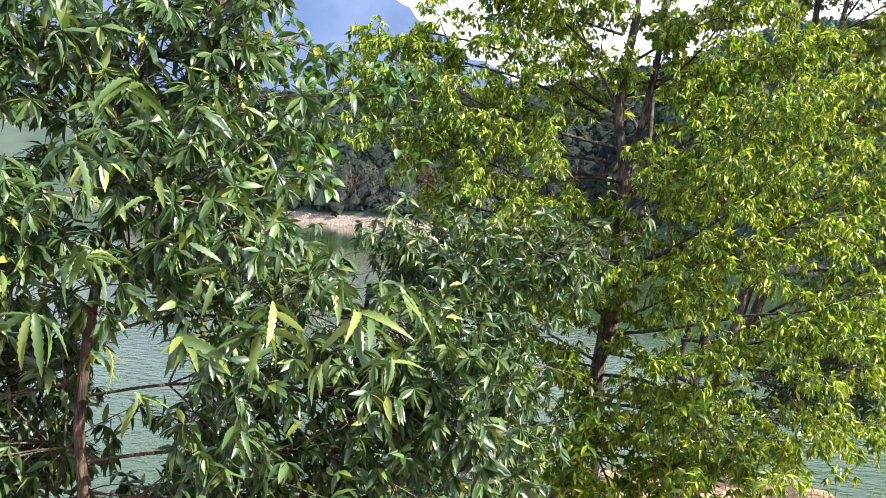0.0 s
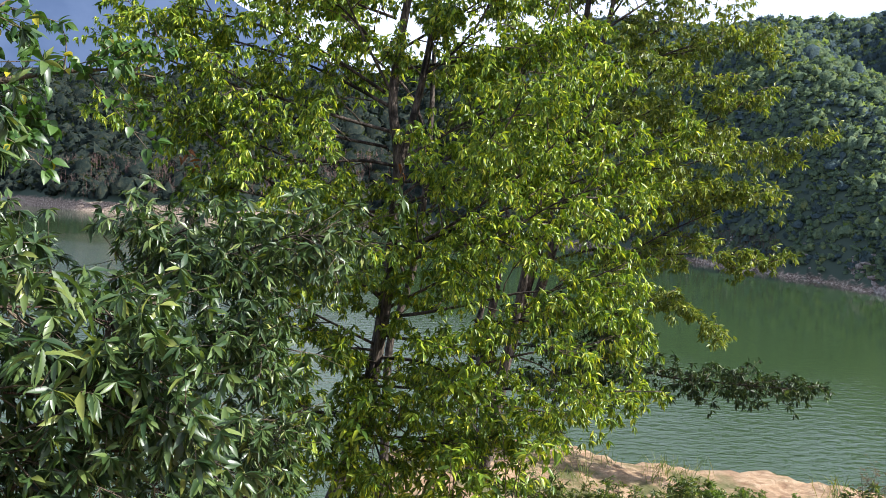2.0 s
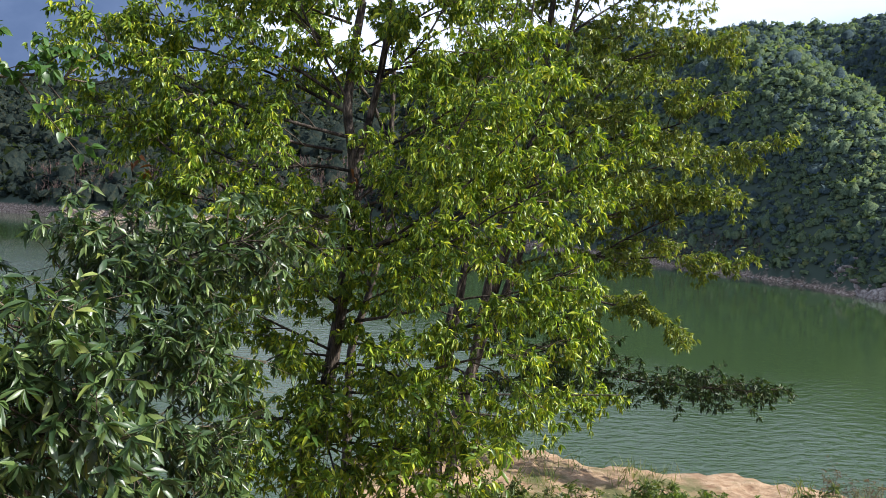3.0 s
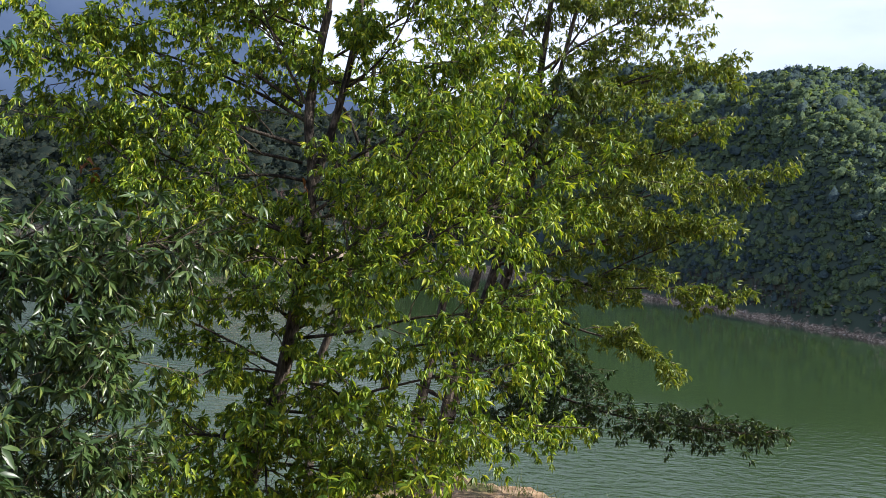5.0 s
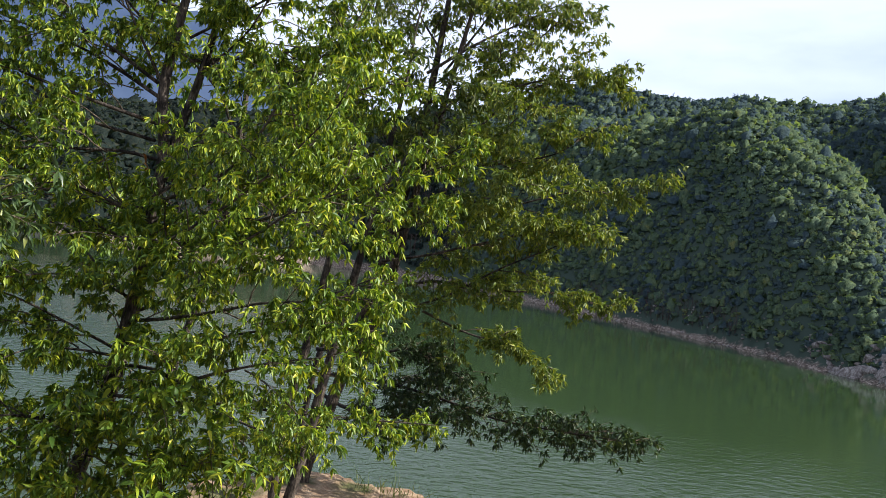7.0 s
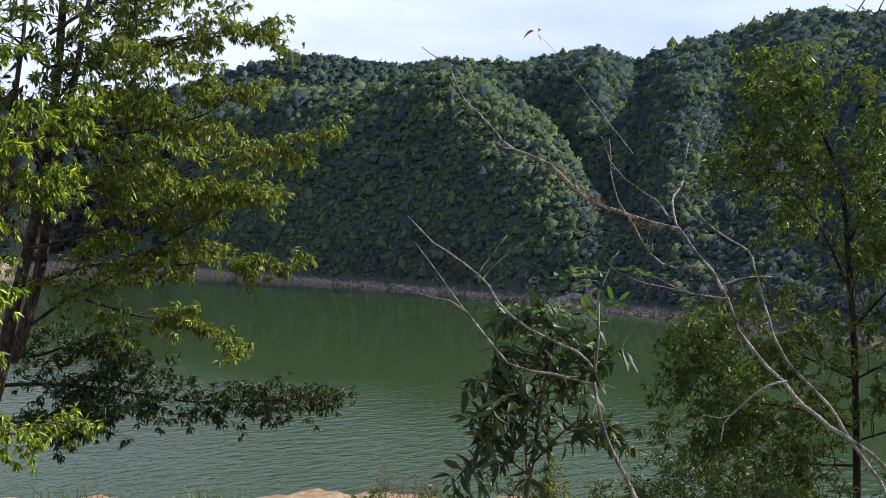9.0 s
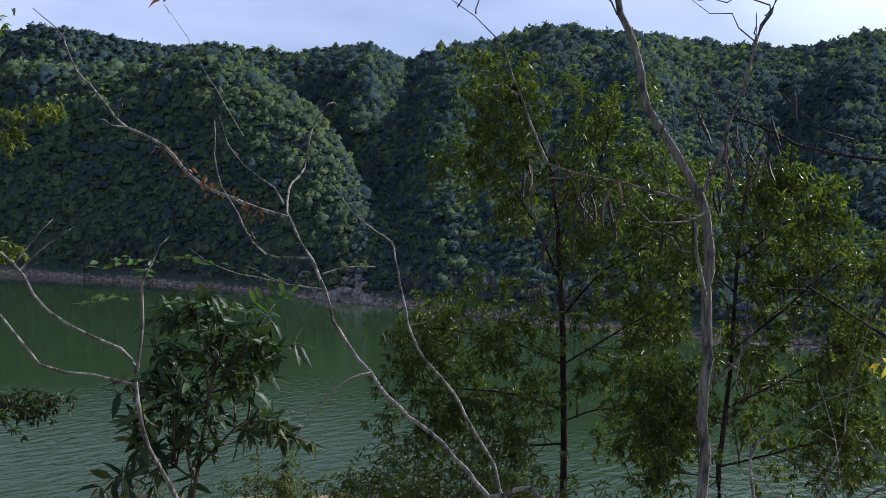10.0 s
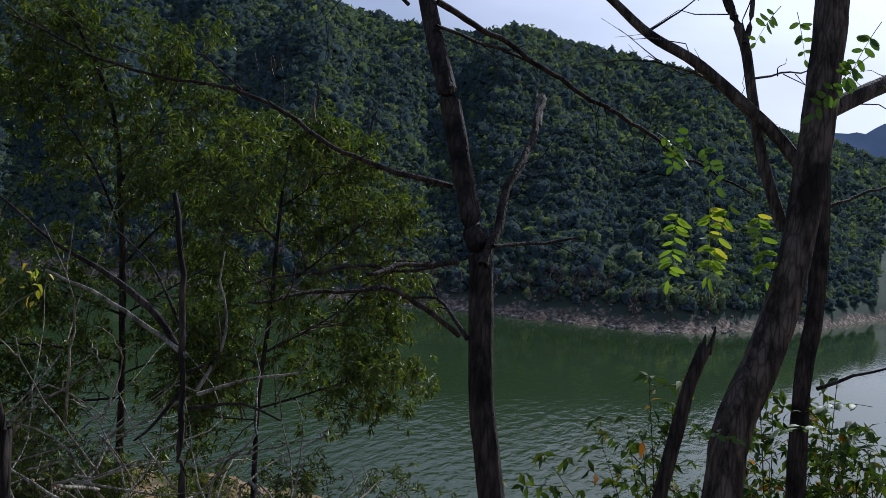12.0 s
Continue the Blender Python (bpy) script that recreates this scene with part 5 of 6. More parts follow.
bare_tree("stump", "short dark broken stump of a dead sapling", "stump", 2450, [
    ("trunk", [(5.96, 0.02, 0.58), (5.96, 0.03, 0.68), (5.95, 0.04, 0.82), (5.95, 0.05, 0.93)], 0.014, 0.009),
    ("splinter", [(5.955, 0.052, 0.91), (5.957, 0.054, 0.94), (5.958, 0.055, 0.965)], 0.005, 0.001),
    ("splinter", [(5.945, 0.046, 0.91), (5.944, 0.045, 0.935), (5.942, 0.044, 0.95)], 0.004, 0.001)], M_BARK_DARK)

bare_tree("dead_locust", "tall dark dead tree with rough bark and bare branches", "tree", 2500, [
    ("trunk", [(7.57, -0.47, -0.18), (7.59, -0.42, 0.10), (7.61, -0.35, 0.49), (7.68, -0.30, 0.92), (7.75, -0.23, 1.10), (7.84, -0.10, 1.50), (7.94, 0.03, 1.82), (8.05, 0.15, 2.13)], 0.055, 0.035),
    ("branch", [(7.63, -0.32, 0.94), (7.76, -0.33, 1.08), (7.90, -0.33, 1.25), (8.08, -0.35, 1.38), (8.29, -0.33, 1.54), (8.50, -0.31, 1.66)], 0.020, 0.011),
    ("broken_tip", [(8.39, -0.31, 1.52), (8.45, -0.30, 1.59), (8.50, -0.30, 1.67)], 0.022, 0.015),
    ("branch", [(7.64, -0.35, 1.01), (7.78, -0.43, 1.02), (7.94, -0.59, 1.05)], 0.009, 0.006),
    ("branch", [(7.98, 0.04, 1.96), (8.12, -0.08, 1.90), (8.26, -0.19, 1.85), (8.43, -0.39, 1.73), (8.58, -0.54, 1.65), (8.74, -0.71, 1.57), (8.89, -0.86, 1.47), (9.05, -1.02, 1.41), (9.23, -1.24, 1.30)], 0.014, 0.005),
    ("branch", [(7.55, -0.25, 0.95), (7.33, -0.15, 0.94), (7.13, -0.10, 0.92)], 0.011, 0.006),
    ("branch", [(7.57, -0.24, 0.95), (7.41, -0.15, 0.92), (7.23, -0.03, 0.93), (7.06, 0.08, 0.91), (6.92, 0.15, 0.88)], 0.008, 0.003),
    ("branch", [(7.53, -0.28, 0.70), (7.36, -0.18, 0.82), (7.21, -0.12, 0.87), (7.00, 0.01, 0.86), (6.82, 0.11, 0.84)], 0.011, 0.004),
    ("branch", [(7.83, -0.12, 1.22), (7.69, 0.02, 1.25), (7.54, 0.20, 1.31), (7.40, 0.35, 1.42), (7.29, 0.45, 1.48), (7.14, 0.62, 1.50), (6.99, 0.79, 1.53), (6.90, 0.86, 1.58), (6.79, 0.97, 1.63)], 0.011, 0.003),
    ("branch", [(7.33, 0.47, 1.48), (7.23, 0.54, 1.56), (7.15, 0.59, 1.62)], 0.004, 0.001),
    ("branch", [(7.83, 0.10, 1.91), (7.82, 0.24, 2.03), (7.81, 0.37, 2.05), (7.82, 0.49, 1.99)], 0.008, 0.003),
    ("branch", [(7.88, 0.00, 1.84), (8.14, -0.13, 1.82), (8.39, -0.25, 1.81)], 0.010, 0.006),
    ("branch", [(7.60, -0.29, 0.68), (7.65, -0.21, 0.75), (7.69, -0.13, 0.80), (7.72, 0.01, 0.79)], 0.008, 0.004)], M_BARK_DARK, twiglets=2.2, twig_length=0.35)

bare_tree("leaning_tree", "thick rough-barked tree trunk leaning over the slope", "tree", 2600, [
    ("trunk", [(7.95, -1.13, -0.20), (8.00, -1.17, 0.10), (8.06, -1.20, 0.38), (8.12, -1.28, 0.64), (8.18, -1.34, 0.85), (8.24, -1.39, 1.15), (8.29, -1.42, 1.48), (8.34, -1.44, 1.81), (8.39, -1.45, 2.17)], 0.077, 0.060),
    ("limb", [(8.35, -1.43, 1.59), (8.52, -1.59, 1.69), (8.68, -1.73, 1.78), (8.89, -2.01, 1.94)], 0.040, 0.03),
    ("limb", [(8.32, -1.37, 1.39), (8.33, -1.27, 1.51), (8.33, -1.14, 1.63), (8.31, -0.96, 1.78), (8.29, -0.77, 1.89), (8.27, -0.61, 2.03), (8.25, -0.41, 2.19)], 0.028, 0.014),
    ("limb", [(8.40, -1.34, 1.13), (8.43, -1.24, 1.42), (8.47, -1.19, 1.65), (8.50, -1.14, 1.89), (8.53, -1.06, 2.08), (8.56, -1.01, 2.24)], 0.025, 0.018),
    ("branch", [(8.48, -1.14, 1.89), (8.55, -1.16, 2.02), (8.61, -1.16, 2.20)], 0.012, 0.008),
    ("branch", [(8.49, -1.19, 1.75), (8.70, -1.32, 1.81), (8.90, -1.45, 1.86)], 0.006, 0.003),
    ("branch", [(8.35, -0.75, 1.91), (8.45, -0.87, 2.02), (8.55, -0.99, 2.14)], 0.006, 0.002),
    ("branch", [(8.36, -1.14, 1.63), (8.37, -0.93, 1.76), (8.35, -0.66, 1.80), (8.35, -0.47, 1.77)], 0.006, 0.002)], M_BARK_UMBER, twiglets=2.4, twig_length=0.6)

bare_tree("dark_tree", "dark upright trunk standing behind the leaning one", "tree", 2700, [
    ("trunk", [(9.24, -1.57, -0.68), (9.26, -1.56, -0.25), (9.29, -1.55, 0.37), (9.31, -1.58, 0.71), (9.33, -1.58, 1.11), (9.34, -1.56, 1.45)], 0.055, 0.04),
    ("branch", [(9.34, -1.58, 1.25), (9.49, -1.71, 1.31), (9.67, -1.92, 1.40)], 0.012, 0.006),
    ("branch", [(9.31, -1.62, 0.35), (9.36, -1.76, 0.41), (9.42, -1.94, 0.48)], 0.012, 0.006)], M_BARK_DARK)

bare_tree("stump", "slanting dark broken trunk below the leaning tree", "stump", 2750, [
    ("trunk", [(7.59, -0.96, 0.01), (7.60, -0.97, 0.20), (7.62, -1.01, 0.44), (7.64, -1.04, 0.61), (7.66, -1.08, 0.74)], 0.032, 0.020),
    ("splinter", [(7.665, -1.09, 0.71), (7.672, -1.10, 0.76), (7.676, -1.105, 0.80)], 0.011, 0.002),
    ("splinter", [(7.652, -1.072, 0.71), (7.656, -1.078, 0.75), (7.658, -1.08, 0.775)], 0.009, 0.002)], M_BARK_DARK)

for ob in scene.objects:
    if ob.name.startswith(("pale_branch", "broken_tip")):
        ob.data.materials[0] = M_BARK_GREY


def brush(name, label, seed, foot, count, reach, bark):
    """A tangle of thin dry stems."""
    g = np.random.default_rng(seed)
    stems = []
    for k in range(count):
        p = np.array(foot[k % len(foot)]) + g.normal(size=3) * np.array([0.12, 0.12, 0.03])
        d = unit(np.array([g.normal(), g.normal(), abs(g.normal()) + 0.5]))
        ln = reach * g.uniform(0.4, 1.1)
        q = p + d * ln * 0.5 + g.normal(size=3) * 0.06
        e = p + d * ln + g.normal(size=3) * 0.12 - np.array([0, 0, 0.12 * ln])
        stems.append(("trunk" if k == 0 else "branch", [tuple(p), tuple(q), tuple(e)], 0.0035 * g.uniform(0.6, 1.3), 0.0008))
    bare_tree(name, label, "brushwood", seed, stems, bark, 5, 0.05, 1.4)


brush("dead_brush", "tangle of thin dry pale stems below the dead sapling", 2800, [(6.60, 0.43, 0.28), (6.65, 0.28, 0.29), (6.71, 0.11, 0.30), (6.76, -0.03, 0.31), (6.80, -0.15, 0.32)], 26, 0.5, M_BARK_GREY)
brush("dead_brush", "dry dark twigs below the bare stems", 2850, [(6.29, 0.56, 0.46), (6.36, 0.44, 0.47), (6.44, 0.32, 0.48), (6.55, 0.15, 0.49)], 22, 0.55, M_BARK_GREY)

# ---- things hung on the bare trees ----
def first(name):
    return bpy.data.objects[name]


def pod_mesh(seed):
    """A flat dry pod, bent and swollen over its seeds."""
    g = np.random.default_rng(seed)
    n, L, W = 11, 0.085 + 0.03 * g.random(), 0.0052
    v, f = [], []
    for i in range(n):
        s = i / (n - 1)
        h = W * (0.12 + 0.88 * math.sin(math.pi * min(1, max(0, 0.06 + 0.9 * s))) ** 0.5)
        bend = 0.018 * math.sin(s * 2.2 + seed) - 0.018 * math.sin(seed)
        swell = 0.0012 + 0.0016 * (i % 2)
        tw = 0.5 * s * math.sin(seed * 1.7)
        for a, b in ((-h, 0), (0, swell), (h, 0), (0, -swell)):
            v.append((a * math.cos(tw) - b * math.sin(tw) + bend, a * math.sin(tw) + b * math.cos(tw), -L * s))
    for i in range(n - 1):
        for k in range(4):
            f.append((4 * i + k, 4 * i + (k + 1) % 4, 4 * i + 4 + (k + 1) % 4, 4 * i + 4 + k))
    f += [(0, 1, 2, 3), (4 * n - 1, 4 * n - 2, 4 * n - 3, 4 * n - 4)]
    return mesh_of("pod", v, f, M_POD)


M_POD_ONE = leaf_material("dry_pod_skin", [(0.0, (0.022, 0.016, 0.014)), (0.6, (0.050, 0.032, 0.026)), (0.9, (0.09, 0.062, 0.048)), (1.0, (0.28, 0.21, 0.16))], 0.6, 0.2, island=False)
PODS = []
for k in range(6):
    PODS.append(pod_mesh(k))
    PODS[-1].materials[0] = M_POD_ONE


def hang_pods(owner, spots, each, seed, spread=0.035, big=1.0):
    """Bunches of pods below the given places."""
    g = np.random.default_rng(seed)
    root = Vector(owner.location)
    for p in spots:
        for _ in range(each + int(g.integers(-1, 2))):
            q = Vector(p) - root + Vector(g.normal(size=3) * spread)
            ob = part("pod", PODS[int(g.integers(0, 6))], owner)
            ob.location = q
            ob.rotation_euler = (g.normal() * 0.25, g.normal() * 0.25, g.uniform(0, 6.3))
            ob.scale = [big * g.uniform(0.5, 0.9)] * 3


pod_tree = first("bare_pod_tree")
hang_pods(pod_tree, [(6.00, 1.04, 1.40), (6.02, 1.02, 1.35), (6.01, 1.02, 1.28), (6.05, 0.99, 1.36), (6.08, 0.95, 1.34)], 3, 1)
hang_pods(pod_tree, [(6.29, 0.77, 1.42), (6.31, 0.75, 1.37), (6.33, 0.72, 1.49), (6.36, 0.69, 1.48), (6.37, 0.67, 1.50), (6.29, 0.77, 1.36), (6.32, 0.74, 1.52)], 4, 2)
hang_pods(pod_tree, [(6.18, 0.75, 1.55), (6.30, 0.60, 1.58), (6.41, 0.47, 1.59), (6.35, 0.54, 1.60)], 1, 3, 0.01)
hang_pods(pod_tree, [(6.02, 1.14, 1.41), (6.05, 1.10, 1.38), (6.04, 1.11, 1.27), (6.07, 1.05, 1.32), (6.09, 1.03, 1.32), (6.13, 0.97, 1.32), (6.18, 0.88, 1.24), (6.27, 0.74, 1.48), (6.28, 0.73, 1.41)], 3, 4, 0.02)
hang_pods(first("dead_tree.001"), [(6.32, 2.01, 0.99), (6.31, 2.02, 0.91), (6.35, 1.97, 0.89), (6.27, 2.07, 0.87), (6.46, 1.85, 0.89), (6.38, 1.94, 0.87)], 2, 5, 0.025, 0.55)
hang_pods(first("dead_locust"), [(7.35, 0.46, 1.63), (7.38, 0.40, 1.63), (7.45, 0.29, 1.50), (7.57, 0.10, 1.51), (7.59, 0.07, 1.50), (7.41, 0.36, 1.54), (7.63, -0.03, 1.00)], 2, 6, 0.02)


def loose_leaves(owner, name, spots, each, mat, length, width, seed, shape=LANCE, label="", spread=0.04, droop=0.3):
    """Single leaves that one can tell apart, each an object of its own."""
    g = np.random.default_rng(seed)
    root = Vector(owner.location)
    kinds = []
    for k in range(4):
        v = leaf_verts(np.zeros((1, 3)), np.array([[0, 1.0, 0]]), np.array([[0, 0, 1.0]]), np.array([length]), np.array([width]), shape, 0.2 + 0.2 * k, droop + 0.15 * k)
        kinds.append(mesh_of(name, v.reshape(-1, 3), leaf_faces(1, len(shape)), mat))
    for p in spots:
        for _ in range(each):
            ob = part(name, kinds[int(g.integers(0, 4))], owner, label)
            ob.location = Vector(p) - root + Vector(g.normal(size=3) * spread)
            ob.rotation_euler = (g.uniform(-1.1, 0.2), g.normal() * 0.5, g.uniform(0, 6.3))
            ob.scale = [g.uniform(0.7, 1.15)] * 3


def own_tone(mat_name, stops, through_light=0.4):
    return leaf_material(mat_name, stops, 0.5, through_light, island=False)


M_ONE_DEAD = own_tone("withered_leaf", [(0.0, (0.10, 0.040, 0.020)), (1.0, (0.28, 0.11, 0.04))])
M_ONE_YELLOW = own_tone("yellow_leaf", [(0.0, (0.26, 0.30, 0.03)), (1.0, (0.60, 0.42, 0.03))])
M_ONE_GREEN = own_tone("long_green_leaf", [(0.0, (0.040, 0.075, 0.024)), (0.6, (0.070, 0.115, 0.032)), (1.0, (0.18, 0.22, 0.05))], 0.3)
loose_leaves(first("dead_tree"), "dead_leaf", [(5.62, 1.90, 1.31), (5.59, 1.96, 1.34), (5.56, 2.03, 1.38), (5.54, 2.08, 1.41), (5.52, 2.14, 1.46), (5.64, 1.86, 1.29), (5.57, 2.00, 1.36)], 8, M_ONE_DEAD, 0.020, 0.008, 11, label="withered orange-brown leaf", spread=0.016)
loose_leaves(first("dead_tree"), "dead_leaf", [(5.61, 2.36, 1.97)], 3, M_ONE_DEAD, 0.035, 0.014, 21, label="withered orange-brown leaf", spread=0.006)
loose_leaves(first("broken_sapling"), "leaf", [(6.12, 0.34, 0.98), (6.13, 0.31, 0.97), (6.16, 0.27, 0.94), (6.19, 0.23, 0.97), (6.20, 0.21, 0.92), (6.18, 0.23, 0.92), (6.21, 0.20, 0.94)], 3, M_ONE_YELLOW, 0.024, 0.011, 12, MID, "yellowing leaf", 0.014)
loose_leaves(first("oak_tree"), "dead_leaf", [(-0.49, 8.82, 1.85), (-0.45, 8.81, 1.76), (1.51, 8.21, -1.25), (1.65, 8.37, 1.87)], 3, M_ONE_DEAD, 0.13, 0.04, 13, label="withered orange-brown leaf")
loose_leaves(first("chestnut_tree.001"), "dead_leaf", [(0.01, 6.71, 0.87), (0.03, 6.70, 0.83), (-0.77, 6.81, -0.17), (-0.75, 6.81, -0.08), (-0.73, 6.80, -0.12)], 5, M_ONE_DEAD, 0.13, 0.04, 14, label="withered red-brown leaf", spread=0.05)
# the nearest tufts of long leaves
chestnut = first("chestnut_tree")
loose_leaves(chestnut, "leaf", [(-1.09, 2.26, 1.37), (-0.56, 2.26, 1.18), (-0.79, 2.25, 1.15), (-0.29, 2.27, 1.25), (-0.98, 2.30, 1.87), (-1.15, 2.28, 1.70), (-0.55, 2.27, 1.26), (-1.23, 2.24, 1.19)], 7, M_ONE_GREEN, 0.15, 0.032, 15, SAW, spread=0.012, droop=0.25)
loose_leaves(chestnut, "leaf", [(-0.25, 2.98, 1.23), (-0.12, 2.98, 1.15), (-1.05, 2.96, 1.39), (-0.89, 2.96, 1.28), (-0.53, 2.95, 0.96), (-0.47, 2.97, 1.26), (-1.17, 2.97, 1.58), (-1.34, 2.93, 0.95), (-1.57, 2.96, 1.55), (-1.18, 2.92, 0.79), (-0.81, 2.93, 0.69), (-0.26, 2.96, 0.98)], 6, M_ONE_GREEN, 0.14, 0.031, 16, SAW, spread=0.02, droop=0.25)


# ---- leaves made of leaflets ----
def frond(owner, base, way, pairs, length, leaflet, width, mat, seed, root):
    """A feathered leaf: a thin stalk with paired leaflets, each its own piece."""
    g = np.random.default_rng(seed)
    way = unit(way)
    q = np.linspace(0, 1, 8)[:, None]
    line = np.asarray(base) + way * length * q + np.array([0, 0, -0.35 * length]) * q * q
    w = Wood(seed)
    w.tube(line, 0.0016, 0.0006, 4, 0.03)
    me = w.mesh("leaf_stalk", mat)
    me.transform(Matrix.Translation(-root))
    stalk = part("leaf", me, owner, "feathered leaf of paired leaflets")
    side = unit(np.cross(way, [0, 0, 1.0] if abs(way[2]) < 0.6 else [0.95, 0.33, 0.0]))
    face = np.cross(side, way)
    v = leaf_verts(np.zeros((1, 3)), np.array([[0, 1.0, 0]]), np.array([[0, 0, 1.0]]), np.array([leaflet]), np.array([width]), OVAL, 0.2, 0.25)
    me = mesh_of("leaflet", v.reshape(-1, 3), leaf_faces(1, len(OVAL)), mat)
    for k in range(2 * pairs + 1):
        s = 0.22 + 0.78 * (k // 2) / pairs
        i = min(7, int(round(s * 7)))
        d = way if k == 2 * pairs else unit(side * (1 if k % 2 else -1) + 0.35 * way + 0.15 * g.normal(size=3))
        ob = part("leaflet", me, stalk)
        ob.location = Vector(line[i] + way * 0.01 * g.normal()) - root
        across = unit(np.cross(d, face + 0.25 * g.normal(size=3)))
        turn = Matrix(np.column_stack([across, d, np.cross(across, d)]).tolist())
        ob.rotation_mode = "QUATERNION"
        ob.rotation_quaternion = turn.to_quaternion()
        ob.scale = [g.uniform(0.75, 1.1)] * 3


M_ONE_FRESH = own_tone("fresh_leaflet", [(0.0, (0.11, 0.20, 0.02)), (0.8, (0.20, 0.28, 0.03)), (1.0, (0.42, 0.36, 0.04))], 0.6)
M_ONE_DEEP = own_tone("deep_green_leaflet", [(0.0, (0.05, 0.11, 0.02)), (1.0, (0.10, 0.17, 0.03))], 0.4)


def fronds(owner, spots, ways, pairs, length, leaflet, width, mat, seed):
    for k, (p, d) in enumerate(zip(spots, ways)):
        frond(owner, p, d, pairs, length, leaflet, width, mat, seed + k, Vector(owner.location))


leaning = first("leaning_tree")
fronds(leaning, [(8.07, -0.95, 1.23), (8.10, -1.05, 1.26), (8.13, -1.14, 1.25), (8.16, -1.21, 1.25)], [(0.0, 0.1, -1), (0.1, -0.1, -1), (-0.15, 0.3, -0.9), (0.1, -0.3, -1)], 9, 0.24, 0.058, 0.019, M_ONE_FRESH, 3000)
fronds(leaning, [(8.15, -0.84, 1.48), (8.19, -0.97, 1.51), (8.20, -1.00, 1.46)], [(0.1, -0.5, -0.3), (0.1, 0.5, -0.8), (0, -0.3, -0.5)], 5, 0.14, 0.045, 0.024, M_ONE_DEEP, 3050)
# the high leaflets get deep green for their backlit darkness
fronds(leaning, [(8.32, -1.26, 2.00), (8.34, -1.32, 1.98)], [(-0.2, 0.5, -0.6), (0.1, -0.3, -0.9)], 4, 0.14, 0.045, 0.02, M_ONE_DEEP, 3070)
fronds(leaning, [(7.84, -1.03, 0.39), (8.02, -1.53, 0.44), (8.06, -1.65, 0.53), (8.09, -1.55, 1.76), (8.10, -1.60, 1.66), (8.10, -1.58, 1.88)], [(0.1, -0.6, 0.2), (0.3, 0.6, 0), (0, 0.8, 0.1), (0.1, 0.5, -0.4), (0, -0.5, -0.4), (0.1, 0.3, -0.5)], 7, 0.22, 0.050, 0.022, M_ONE_DEEP, 3100)
thin = first("bare_sapling")
fronds(thin, [(5.16, 1.49, 1.17), (5.15, 1.50, 1.16), (5.13, 1.51, 1.14), (5.11, 1.52, 1.08)], [(0.6, -0.2, 0.1), (-0.7, 0.3, 0.2), (0.3, 0.7, 0.1), (-0.5, 0.4, 0.2)], 6, 0.12, 0.028, 0.012, M_ONE_DEEP, 3200)
young = first("sapling")
fronds(young, [(6.31, 3.07, 0.77), (6.30, 3.08, 0.87), (6.25, 3.11, 0.87), (6.39, 3.02, 0.87)], [(-0.7, 0.5, 0.2), (-0.5, 0.5, 0.4), (0.7, -0.4, 0.2), (0.5, -0.3, 0.5)], 5, 0.26, 0.075, 0.024, M_ONE_DEEP, 3300)


# ---- undergrowth on the slope and the sand ----
def shrub(spot, seed, height, spread, stems, label, mat, length, width, shape=SMALL, leaves=7, name="shrub"):
    x, y = spot[:2]
    z = float(ground_height(np.array(x), np.array(y)))
    ob = empty(name, (x, y, z), label, "shrub", "undergrowth on the bank")
    inv = Matrix.Translation((-x, -y, -z))
    g = np.random.default_rng(seed)
    w, leaf = Wood(seed), Foliage(seed)
    for _ in range(stems):
        a, o = g.uniform(0, 6.3), g.uniform(0.1, 1.0)
        top = np.array([x + spread * o * math.cos(a), y + spread * o * math.sin(a), z + height * g.uniform(0.6, 1.1) * (1.1 - 0.4 * o)])
        ln = smooth_line([(x + 0.05 * g.normal(), y + 0.05 * g.normal(), z - 0.1), (x + 0.4 * (top[0] - x), y + 0.4 * (top[1] - y), z + 0.55 * (top[2] - z)), tuple(top)], 0.08)
        w.tube(ln[::2], 0.008, 0.002, 4, 0.06)
        twigs(w, leaf, ln, 6, 0.28 * height, leaves, 0.25, 0.3, 0.3, 1, 3, 0.003)
    me = w.mesh("stem", M_TWIG)
    me.transform(inv)
    part("stem", me, ob)
    me = leaf.mesh("foliage", mat, length, width, shape)
    me.transform(inv)
    tagged(part("foliage", me, ob), kind="stuff")


for k, p in enumerate([(4.12, 10.48, -2.20), (4.66, 10.36, -2.29), (5.19, 10.25, -2.22), (5.80, 10.11, -2.27), (6.33, 10.01, -2.09), (6.94, 9.88, -2.06), (7.40, 9.77, -2.19)]):
    shrub(p, 4000 + k, 0.7, 0.5, 5, "low green weeds with thin stems on the sand", M_LEAF_BACK, 0.09, 0.022)
for k, p in enumerate([(7.57, 7.78, -1.46), (6.03, 8.73, -1.53), (7.88, 7.59, -1.58), (8.24, 7.37, -1.57), (8.65, 7.12, -1.57)]):
    shrub(p, 4100 + k, 0.95, 0.35, 4, "thin upright weed with narrow leaves", M_LEAF_DARK, 0.10, 0.022)
for k, p in enumerate([(8.43, 5.00, -1.01), (8.68, 4.73, -0.96), (8.86, 4.52, -0.91), (9.05, 4.32, -0.90), (9.23, 4.11, -0.94), (9.48, 3.84, -0.98)]):
    shrub(p, 4200 + k, 1.5, 0.75, 13, "dense small-leaved green shrub on the slope", M_LEAF_BACK, 0.07, 0.022)
